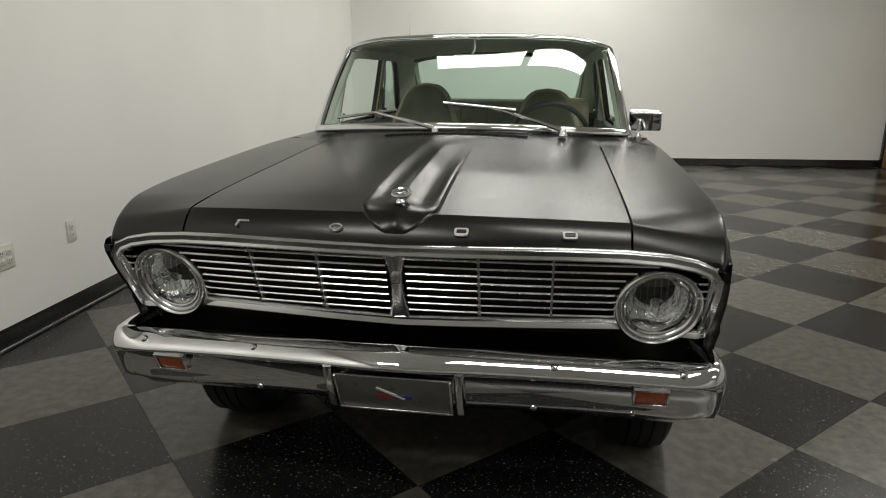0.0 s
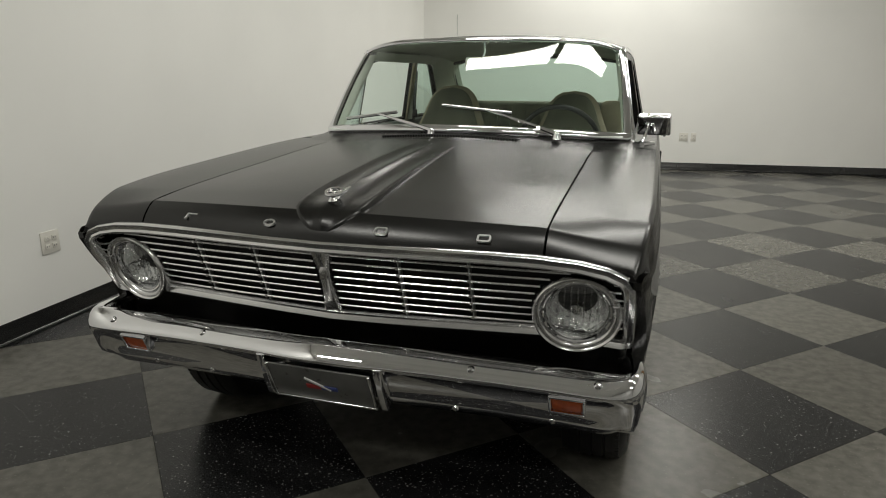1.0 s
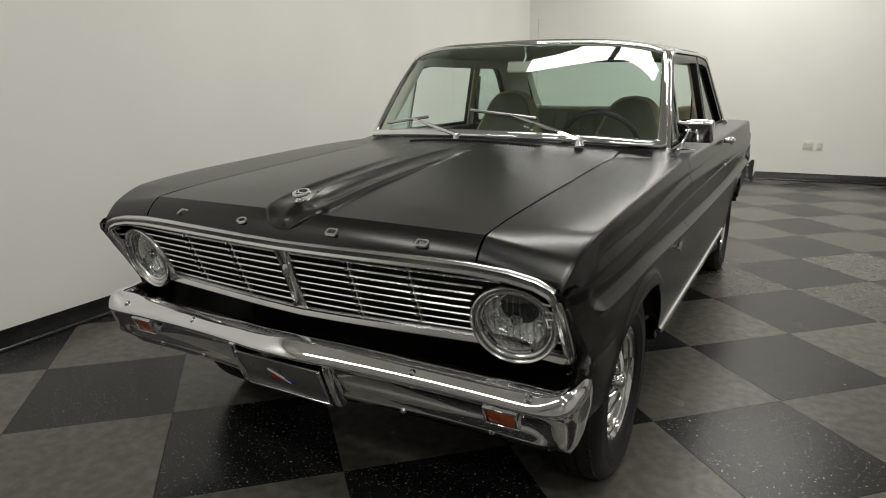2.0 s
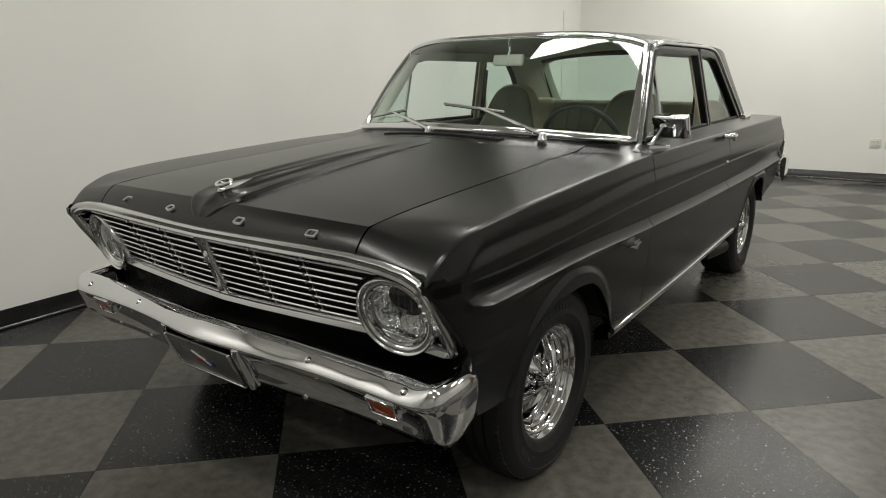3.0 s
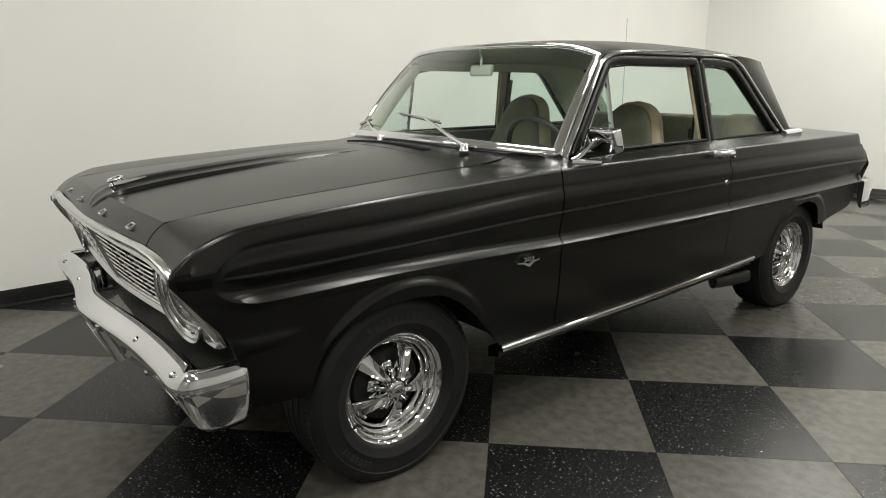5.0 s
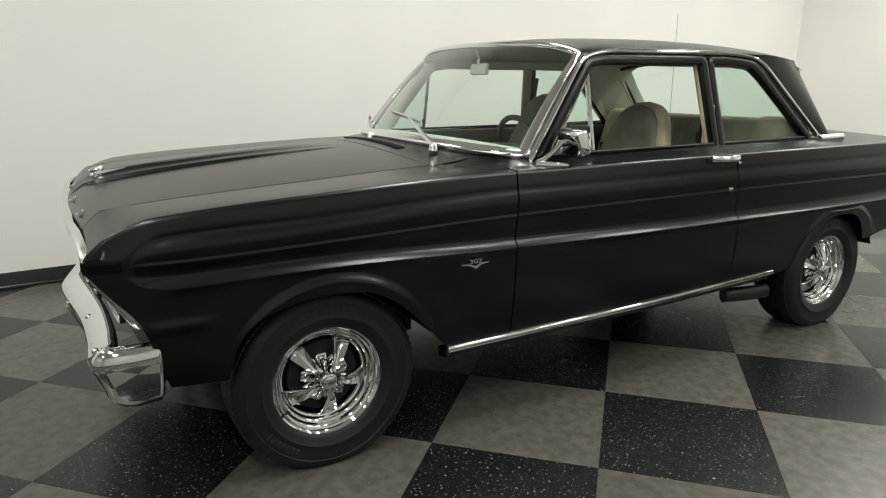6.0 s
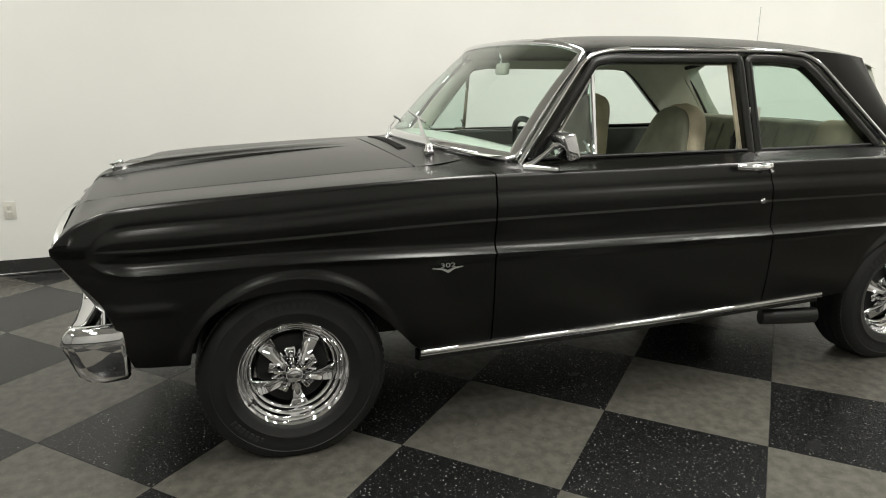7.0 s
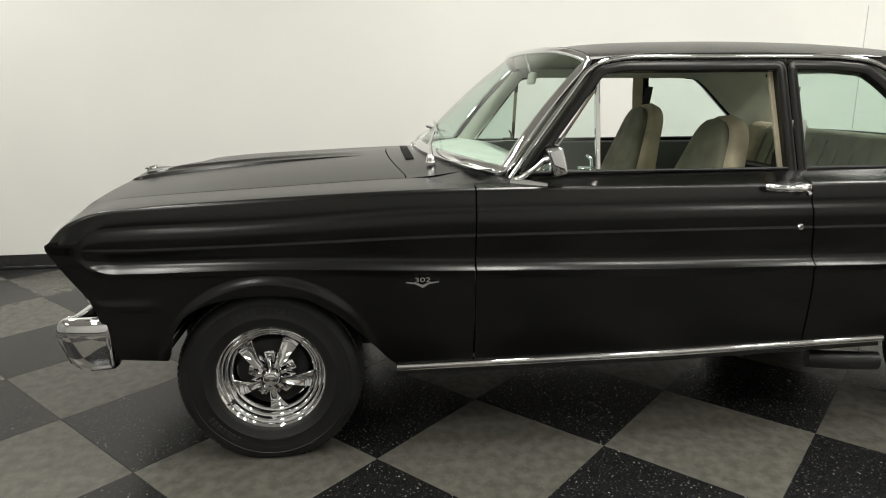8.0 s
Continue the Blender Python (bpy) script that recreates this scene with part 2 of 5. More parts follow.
def wall(name, a, b, material, label, z0=0.0, z1=CEILING, thick=0.15):
    """A wall from a to b, its inner face on that line and its body to the right of the way."""
    d = (Vector(b) - Vector(a)).normalized()
    n = Vector((d.y, -d.x)) * -thick
    q = [a, b, (b[0] + n.x, b[1] + n.y), (a[0] + n.x, a[1] + n.y)]
    V = [(*p, z0) for p in q] + [(*p, z1) for p in q]
    F = [(0, 1, 2, 3), (7, 6, 5, 4), (0, 4, 5, 1), (1, 5, 6, 2), (2, 6, 7, 3), (3, 7, 4, 0)]
    return tagged(part(name, (V, F), material), label, "wall", kind="structure")


wall("wall_west", SW, NW, WALLPAINT, "smooth white painted showroom wall with black base")
wall("wall_north", NW, NE, WALLPAINT, "smooth white painted wall behind the car")
# East and south walls are added to shape what side and bumper reflect.
wall("wall_east", NE, SE, EASTWALL, "assumed wall beside the car, its grey set for reflections in the car's side")
wall("wall_south", SE, SW, SOUTHWALL, "unseen wall facing the car's front, its grey set to dim reflections")


def baseboard(a, b):
    """Black cove base: an upright strip that curves out to a toe on the floor."""
    d = (Vector(b) - Vector(a)).normalized()
    n = Vector((d.y, -d.x))
    prof = [(0.0, 0.0), (0.0, 0.1), (0.003, 0.103), (0.005, 0.1), (0.005, 0.022), (0.009, 0.012), (0.018, 0.006), (0.022, 0.0045)]
    rows = [[(p[0] + n.x * o, p[1] + n.y * o, z + 0.0005) for o, z in prof] for p in (a, b)]
    return tagged(part("baseboard", grid(rows), BASEBOARD), "black vinyl cove base along the foot of the wall", "baseboard", kind="structure")


for a, b in ((SW, NW), (NW, NE), (NE, SE), (SE, SW)):
    baseboard(a, b)

ceiling = part("ceiling", box(-3.2, 5.6, -5.4, 8.5, CEILING, CEILING + 0.12), CEIL)
tagged(ceiling, "white mineral ceiling with flush light panels", "ceiling", kind="structure")
floor = part("floor", box(-3.0, 5.5, -5.3, 8.4, -0.15, -0.0035), DARK)
tagged(floor, "polished checkerboard floor of taupe and black vinyl tiles", "floor", kind="structure")


def ceiling_light(x, y):
    e = new("ceiling_light")
    e.location = (x, y, CEILING)
    part("frame", join(box(-0.63, 0.63, -0.17, -0.15, -0.03, -0.002), box(-0.63, 0.63, 0.15, 0.17, -0.03, -0.002),
                       box(-0.63, -0.60, -0.15, 0.15, -0.03, -0.002), box(0.60, 0.63, -0.15, 0.15, -0.03, -0.002)), OUTLET, e)
    part("diffuser", box(-0.6, 0.6, -0.15, 0.15, -0.02, -0.004), DIFFUSER, e, "glowing white diffuser")
    tube_light = bpy.data.lights.new("tube_light", "AREA")
    tube_light.shape, tube_light.size, tube_light.size_y = "RECTANGLE", 1.18, 0.28
    tube_light.energy, tube_light.color = LAMP_POWER, (1.0, 0.985, 0.91)
    tl = new("tube_light", tube_light)
    tl.parent = e
    tl.location = (0, 0, -0.024)
    return tagged(e, "flush fluorescent ceiling panel, switched on", "ceiling light", "ceiling lights")


first = ceiling_light(*LAMPS[0])
for x, y in LAMPS[1:]:
    copy_thing(first, pose(x, y, CEILING))


def outlet(p, turn, gang=1):
    """A wall plate with sockets; its face looks along -y before the turn."""
    e = new("wall_outlet")
    e.matrix_basis = pose(*p, 0, 0, turn)
    w = 0.035 if gang == 1 else 0.058
    part("plate", box(-w, w, -0.006, -0.0005, -0.058, 0.058, 0.003), OUTLET, e)
    for k in range(gang):
        ox = 0 if gang == 1 else (-0.023, 0.023)[k]
        for oz in (-0.021, 0.021):
            part("socket", join(box(ox - 0.015, ox + 0.015, -0.009, -0.006, oz - 0.014, oz + 0.014, 0.002)), OUTLET, e)
            for sx in (-0.006, 0.006):
                part("slot", box(ox + sx - 0.0012, ox + sx + 0.0012, -0.0098, -0.0088, oz - 0.003, oz + 0.006), SLOT, e)
    return tagged(e, "ivory plastic power outlet on the white wall", "outlet", "wall outlets")


# the car: its nose towards -y, front axle at y = 0, its left side at +x
car = new("two_door_sedan")
tagged(car, "satin black sixties two-door sedan with chrome trim on a checkered floor", "car")

# lines along the body's side: heights over y
YS = [-0.68, -0.60, -0.48, -0.09, 0.71, 1.62, 3.0, 3.46, 3.53, 3.61, 3.68]
SHOULDER = [0.800, 0.868, 0.908, 0.936, 0.965, 0.968, 0.970, 0.970, 0.900, 0.845, 0.79]
YC = [-0.57, -0.53, -0.45, -0.09, 0.71, 1.62, 3.0, 3.6]
C1 = [0.800, 0.836, 0.850, 0.864, 0.903, 0.902, 0.898, 0.89]
C3 = [0.790, 0.788, 0.787, 0.793, 0.812, 0.815, 0.808, 0.80]
L1 = [0.768, 0.750, 0.740, 0.744, 0.722, 0.706, 0.70, 0.70]
L2 = [0.752, 0.728, 0.714, 0.717, 0.695, 0.680, 0.672, 0.672]
BY = [-0.68, -0.612, -0.548, -0.50, -0.485, -0.325, -0.315, -0.295, -0.24, -0.15, -0.06, 0.02, 0.12, 0.21, 0.29, 0.36, 0.435, 0.47,
      2.30, 2.40, 2.43, 2.48, 2.56, 2.66, 2.76, 2.85, 2.92, 2.965, 2.995, 3.02, 3.2, 3.43, 3.50, 3.57, 3.68]
BZ = [0.79, 0.70, 0.613, 0.45, 0.41, 0.402, 0.45, 0.505, 0.573, 0.610, 0.626, 0.628, 0.618, 0.575, 0.508, 0.435, 0.357, 0.345,
      0.365, 0.375, 0.44, 0.53, 0.59, 0.62, 0.628, 0.617, 0.583, 0.535, 0.485, 0.464, 0.490, 0.526, 0.60, 0.692, 0.775]
WY = [-0.68, -0.63, -0.55, -0.45, -0.30, 0.0, 2.6, 3.3, 3.55, 3.68]
WX = [0.834, 0.848, 0.860, 0.868, 0.873, 0.875, 0.876, 0.870, 0.866, 0.856]


def shoulder(y):
    return smooth(y, YS, SHOULDER)


def bottom(y):
    return smooth(y, BY, BZ)


def flare(y, z):
    """The swelling round the wheel openings."""
    out = 0.0
    for cy, cz, r in ((0.01, 0.30, 0.33), (2.77, 0.30, 0.33)):
        d = math.hypot(y - cy, z - cz) - r
        out = max(out, 0.0125 * (1 - step(d, 0.036, 0.066)) * (0.35 + 0.65 * step(z, 0.48, 0.64)))
    return out


def side_profile(y, xi, zi):
    """The body's section at y, from (xi, zi) on top over the shoulder and down the side to its foot."""
    W, S, B = smooth(y, WY, WX), shoulder(y), bottom(y)
    a = step(y, -0.575, -0.47) * (1 - 0.2 * math.exp(-((y - 1.0) / 0.45) ** 2))
    b = step(y, -0.575, -0.47)
    c1, c3, l1, l2 = (smooth(y, YC, c) for c in (C1, C3, L1, L2))
    n = 26
    pts = [(xi, zi), (xi * 0.7 + (W - 0.06) * 0.3, zi * 0.62 + (S + 0.006) * 0.38 + 0.002), (xi * 0.3 + (W - 0.06) * 0.7, zi * 0.25 + (S + 0.006) * 0.75 + 0.002),
           (W - 0.042, S + 0.0065), (W - 0.035, S + 0.0055), (W - 0.0295, S + 0.0022), (W - 0.0265, S - 0.0025), (W - 0.0245, S - 0.010), (W - 0.0195, S - 0.032)]
    k = 1.0 + 0.15 * math.exp(-((y + 0.36) / 0.22) ** 2)
    mid = (c1 + c3) / 2
    d = [(0.0180 * k, c1 + 0.016), (0.0190 * k, c1 + 0.007), (0.0178, c1), (0.0148, c1 - 0.007), (0.0112, c1 - 0.014), (0.0086, c1 - 0.022), (0.0085, mid - 0.006), (0.0120, c3 + 0.010), (0.0130, c3 + 0.0045), (0.0100, c3 + 0.0008), (0.0105, c3 - 0.003),
         (0.0175 * k, (c3 + l1) / 2 + 0.012), (0.0225 * k, (c3 + l1) / 2 - 0.006), (0.0255 * k, l1 + 0.010), (0.0240 * k, l1), (0.0185 * k, l1 - 0.009), (0.0090, l2 + 0.006), (0.0008, l2 + 0.0006), (0.0012, l2 - 0.003), (0.011, l2 - 0.016)]
    base = [0.010] * len(d)
    for k, (o, z) in enumerate(d):
        e = b if k > 10 else a
        pts.append((W - (base[k] * (1 - e) + o * e), z))
    z0 = l2 - 0.024
    for k in range(n):
        t = (k + 1) / n
        z = z0 + (B - z0) * t
        z = min(z, z0)
        x = W - smooth(z, [0.33, 0.40, 0.50, 0.60, 0.70], [0.045, 0.032, 0.020, 0.014, 0.011]) + flare(y, z) + 0.006 * math.exp(-((z - 0.598) / 0.016) ** 2) * step(-y, 0.30, 0.40)
        pts.append((x, z))
    m = len(pts)
    out = []
    for k, (x, z) in enumerate(pts):
        if k > 2:
            z = min(z, S + 0.007 - 0.0016 * (k - 3))
        z = max(z, B + 0.0004 * (m - 1 - k))
        out.append((x, y, z))
    x, _, z = out[-1]
    f = 1.7 - 0.7 * step(y, -0.58, -0.52)
    out.append((x - 0.012 * f, y, z + 0.002))
    out.append((x - 0.03 * f, y, z + 0.01 * f))
    return out


def stations(y0, y1, gap=0.003):
    """Columns along the side, closer together round the wheel openings and at nose and tail."""
    y0, y1 = y0 + gap, y1 - gap
    ys, y = [y0], y0
    while y < y1 - 1e-6:
        near = min(abs(y + 0.31), abs(y - 2.44), abs(y - 2.98))
        s = 0.007 if near < 0.05 or y < -0.44 else 0.016 if (-0.7 < y < 0.5 or 2.3 < y < 3.7) else 0.05
        y = min(y + s, y1)
        ys.append(y)
    return ys


def inner_top(y):
    """Where the top of the side begins: at the hood's seam, at the windows' foot, at the deck's seam."""
    x = smooth(y, [-0.69, 0.712, 0.7121, 0.95, 2.60, 2.85, 3.1, 3.68], [0.596, 0.596, 0.735, 0.735, 0.742, 0.70, 0.69, 0.68])
    z = smooth(y, [-0.680, -0.668, -0.652, -0.629, -0.606, -0.5, -0.4, 0.0, 0.5, 0.70, 0.80, 1.2, 2.6, 2.9, 3.4, 3.55, 3.62, 3.68],
               [0.828, 0.836, 0.863, 0.888, 0.903, 0.916, 0.924, 0.948, 0.974, 0.978, 0.985, 1.0, 1.008, 1.0, 0.985, 0.97, 0.92, 0.81])
    return x, z


def side_panel(name, y0, y1, label):
    rows = [[(x, max(yy, lerp(x, [0.60, 0.802, 0.822], [-0.664, -0.660, -0.69])) - 0.05 * step(z, 0.58, 1.0) * math.exp(-((yy - 1.945) / 0.12) ** 2), z) for x, yy, z in side_profile(y, *inner_top(y))] for y in stations(y0, y1)]
    # fold the two upright ends inwards
    for e in (0, -1):
        back = [(x - 0.018, y, z - (0.012 if k < 4 else 0)) for k, (x, y, z) in enumerate(rows[e])]
        rows.insert(0 if e == 0 else len(rows), back)
    geo = flipped(grid(rows))
    obs = []
    for g in (geo, mirrored(geo)):
        obs.append(part(name, g, PAINT, car, label, 50))
    return obs


FENDERS = side_panel("front_fender", -0.68, 0.712, "")
DOORS = side_panel("door", 0.712, 1.945, "closed satin black door")
QUARTERS = side_panel("rear_quarter_panel", 1.945, 3.68, "")


# hood: height over x and y, with a tent-shaped bulge down its middle
def hood_z(x, y):
    zc = smooth(y, [-0.62, -0.5, -0.3, 0.0, 0.3, 0.56], [0.914, 0.936, 0.960, 0.988, 1.008, 1.022])
    xe, ze = 0.594, inner_top(y)[1]
    t = abs(x) / xe
    z = zc + (ze - zc) * t ** 1.9
    return z


def lip(x, s):
    """The hood's front: s from 0 at the fold to 1 at the grille's trim."""
    bow = 0.032 * (1 - (abs(x) / 0.6) ** 1.8)
    y = smooth(s, [0, 0.25, 0.6, 1.0], [-0.606, -0.629, -0.652, -0.668]) - bow
    z = smooth(s, [0, 0.25, 0.6, 1.0], [0.904, 0.888, 0.862, 0.833])
    z += (hood_z(x, -0.6) - hood_z(0.594, -0.6)) * (1 - s) * 0.8
    return y, z


HX = [-0.590 + 1.180 * k / 72 for k in range(73)]
rows = []
for s in (1.03, 1.0, 0.9, 0.8, 0.7, 0.6, 0.5, 0.4, 0.3, 0.2, 0.12, 0.06, 0.0):
    r = []
    for x in HX:
        y, z = lip(x, min(s, 1.0))
        r.append((x, y + (0.02 if s > 1 else 0), z - (0.012 if s > 1 else 0)))
    rows.append(r)
yf = [lip(x, 0)[0] for x in HX]


def hood_rear(x):
    return 0.43 + 0.06 * min(1, abs(x) / 0.55) ** 2


for k in range(1, 61):
    t = (k / 60) ** 1.15
    r = []
    for i, x in enumerate(HX):
        y = yf[i] + (hood_rear(x) - yf[i]) * t
        z0 = lip(x, 0)[1]
        zz = hood_z(x, max(y, -0.6))
        if y < -0.5:
            zz = z0 + (hood_z(x, -0.5) - z0) * ((y - yf[i]) / (-0.5 - yf[i]))
        r.append((x, y, zz))
    rows.append(r)
rows.append([(x, y + 0.004, z - 0.015) for x, y, z in rows[-1]])
rows = [[(r[0][0], r[0][1], r[0][2] - 0.015)] + r + [(r[-1][0], r[-1][1], r[-1][2] - 0.015)] for r in rows]
hood = part("hood", grid(rows), PAINT, car, "satin black hood with a raised central bulge", 12)


def hood_skin(x, y):
    """The hood's height at any place, its front lip included."""
    ss = [k / 40 for k in range(41)]
    ly = [lip(x, s) for s in ss]
    if y >= ly[0][0]:
        z0, y0 = ly[0][1], ly[0][0]
        return z0 + (hood_z(x, -0.5) - z0) * ((y - y0) / (-0.5 - y0)) if y < -0.5 else hood_z(x, y)
    return float(np.interp(-y, [-q[0] for q in ly], [q[1] for q in ly]))


def crest(y):
    """How high the bulge's spine stands over the hood."""
    return smooth(y, [-0.694, -0.60, -0.52, -0.2, 0.15, 0.42], [0.028, 0.027, 0.025, 0.019, 0.010, -0.001])


# the bulge: a rounded prow, raised rims, a hollow on each side of a narrow spine
BT = [math.copysign(abs(k / 18) ** 0.9, k) for k in range(-18, 19)]
rows = []
for k in range(90):
    u = (k / 89) ** 1.9
    y = -0.684 + (0.42 + 0.684) * u
    w = lerp(y, [-0.50, 0.0, 0.42], [0.108, 0.106, 0.098])
    w *= (math.sqrt(max(0.0, 1 - (max(0.0, -0.590 - y) / 0.0945) ** 2)))
    nose = 0.04 if k == 0 else 1.0
    r = []
    for t in BT:
        a = abs(t)
        x = w * t
        spine = lerp(a, [0.0, 0.04, 0.10, 0.20, 0.34, 0.50, 0.66, 0.80, 0.90, 0.95, 1.0], [1.0, 0.96, 0.80, 0.55, 0.34, 0.26, 0.34, 0.54, 0.66, 0.60, 0.0])
        prow = lerp(a, [0.0, 0.12, 0.30, 0.50, 0.70, 0.86, 0.95, 1.0], [1.0, 0.90, 0.70, 0.58, 0.60, 0.66, 0.58, 0.0])
        k_ = step(y, -0.63, -0.50)
        f = prow * (1 - k_) + spine * k_
        base = hood_skin(x, y) - 0.0015
        top = smooth(y, [-0.684, -0.678, -0.665, -0.642, -0.61, -0.56], [0.862, 0.884, 0.903, 0.921, 0.937, 0.950])
        h = (top - base) if y < -0.56 else crest(y) + (0.950 - hood_z(0, -0.56) - crest(-0.56)) * (1 - step(y, -0.56, -0.45))
        r.append((x, y, base + h * f * nose))
    rows.append(r)
part("hood_bulge", grid(rows), PAINT, car, "", 40)


# windshield and its surround
def ws_bottom(s):
    return Vector((0.718 * s, 0.585 + 0.242 * abs(s) ** 2.1, 1.046 - 0.036 * s * s))


def ws_top(s):
    return Vector((0.648 * s, 1.026 + 0.109 * abs(s) ** 2.5, 1.437 - 0.013 * s * s - 0.039 * abs(s) ** 7))


def ws(s, t, out=0.0):
    p = ws_bottom(s).lerp(ws_top(s), t)
    n = Vector((0.25 * s, -0.6, 0.76)).normalized()
    return p + n * (0.019 * math.sin(math.pi * t) * (1 - 0.3 * s * s) + out)


NS = [math.sin(math.pi / 2 * (-1 + 2 * k / 28)) for k in range(29)]
part("windshield", grid([[tuple(ws(s, t / 14)) for s in NS] for t in range(15)]), GLASS, car, "green-tinted curved windshield")
border = [ws(s, 0, 0.004) for s in NS] + [ws(1, t / 10, 0.004) for t in range(1, 10)] + [ws(s, 1, 0.004) for s in reversed(NS)] + [ws(-1, 1 - t / 10, 0.004) for t in range(1, 10)]
ups = [Vector((0.25 * (p.x / 0.7), -0.6, 0.76)) if not (28 < k < 38 or k > 66) else Vector((math.copysign(0.62, p.x), -0.55, 0.55)) for k, p in enumerate(border)]
part("windshield_trim", sweep(border, [(-0.018, -0.006), (-0.018, 0.004), (-0.012, 0.009), (0.0, 0.011), (0.014, 0.010), (0.022, 0.006), (0.025, -0.002), (0.025, -0.008)], ups, closed=True, scale=[1.0] * 29 + [1.0 - 0.04 * k for k in range(9)] + [0.62] * 29 + [0.68 + 0.04 * k for k in range(9)]), CHROME, car, "bright chrome windshield surround", 60)
part("windshield_seal", sweep([p - u.normalized() * 0.004 for p, u in zip(border, ups)], [(0.012, -0.004), (0.012, 0.004), (0.02, 0.004), (0.02, -0.004)], ups, closed=True), SEAL, car)

# cowl between hood and windshield
rows = []
for k in range(9):
    t = k / 8
    r = []
    for s in [-1 + 2 * j / 40 for j in range(41)]:
        x = 0.592 * s
        y0 = hood_rear(x) + 0.005
        p = ws_bottom(x / 0.718)
        y1, z1 = p.y + 0.02, p.z - 0.012
        z0 = hood_z(x, 0.45) if abs(s) < 1 else inner_top(0.5)[1]
        r.append((x, y0 + (y1 - y0) * t, z0 + (z1 - z0) * t ** 1.4))
    rows.append(r)
rows.insert(0, [(x, y, z - 0.015) for x, y, z in rows[0]])
cowl = part("cowl_panel", grid(rows), PAINT, car)
for s in (1, -1):
    rows = []
    for x in (0.560, 0.590, 0.62, 0.65, 0.68, 0.71, 0.735, 0.765, 0.80):
        q = ws_bottom(min(1.0, x / 0.718))
        y0, z0 = 0.56, lerp(x, [0.56, 0.60, 0.80], [0.974, 0.973, 0.966])
        y1, z1 = q.y + 0.02, lerp(x, [0.56, 0.735, 0.80], [q.z - 0.010, q.z - 0.010, 0.974])
        rows.append([(s * x, y0 + (y1 - y0) * t / 10, z0 + (z1 - z0) * (t / 10) ** 1.15) for t in range(11)])
    part("cowl_corner", grid(rows), PAINT, car)

# roof: rails run along its edges
RY = [0.98, 1.15, 1.4, 1.8, 2.1, 2.34, 2.52, 2.63, 2.70]
RC = [1.440, 1.460, 1.478, 1.486, 1.482, 1.470, 1.452, 1.434, 1.412]
RE = [1.384, 1.400, 1.413, 1.417, 1.413, 1.404, 1.388, 1.370, 1.348]
RW = [0.645, 0.655, 0.662, 0.662, 0.656, 0.648, 0.636, 0.622, 0.610]


def roof_pt(s, y):
    w, c, e = (smooth(y, RY, q) for q in (RW, RC, RE))
    t = abs(s)
    return Vector((w * s, y, e + (c - e) * (1 - t ** 2.7)))


SS = [math.sin(math.pi / 2 * (-1 + 2 * k / 40)) for k in range(41)]
rows = []
for k in range(41):
    r = []
    for s in SS:
        front = ws_top(s).y + 0.006
        end = 2.60 - 0.055 * s * s
        r.append(roof_pt(s, front + (end - front) * k / 40))
    rows.append(r)
for i, s in enumerate(SS):
    q = ws_top(s)
    for k in range(5):
        f = 1 - k / 5
        rows[k][i].z = rows[k][i].z * (1 - f) + (q.z + 0.012) * f
part("roof", grid([[tuple(p) for p in r] for r in rows]), PAINT, car, "satin black roof skin", 40)


# ---- greenhouse sides ----
def gx(z):
    """How far out the window frames stand at a height."""
    return 0.735 - 0.205 * (z - 1.0)


def on_side(pts, out=0.0):
    return [Vector((gx(z) + out, y, z)) for y, z in pts]


def rounded(pts, r=0.04, n=5, closed=False):
    """Rounds the corners of a flat path of (y, z)."""
    out = []
    m = len(pts)
    for i, p in enumerate(pts):
        p = Vector(p)
        if not closed and i in (0, m - 1):
            out.append(tuple(p))
            continue
        a, b = Vector(pts[i - 1]) - p, Vector(pts[(i + 1) % m]) - p
        k = min(r, a.length * 0.45, b.length * 0.45)
        A, B = p + a.normalized() * k, p + b.normalized() * k
        for j in range(n + 1):
            t = j / n
            out.append(tuple(A * (1 - t) ** 2 + p * 2 * t * (1 - t) + B * t * t))
    return out


OUTWARD = (1, 0, 0.2)
FRAME = [(-0.018, -0.02), (-0.018, 0.010), (-0.014, 0.013), (0.014, 0.013), (0.018, 0.010), (0.018, -0.02)]
DOORLOOP = rounded([(0.90, 1.0), (1.178, 1.352), (1.26, 1.366), (1.848, 1.372), (1.891, 1.0)], 0.022)
QLOOP = rounded([(1.931, 0.995), (1.888, 1.372), (2.06, 1.370), (2.18, 1.358), (2.245, 1.312), (2.580, 1.015)], 0.022)
DRIP = rounded([(0.845, 0.985), (1.145, 1.375), (1.28, 1.400), (2.05, 1.404), (2.235, 1.388), (2.660, 1.015)], 0.13, 8)

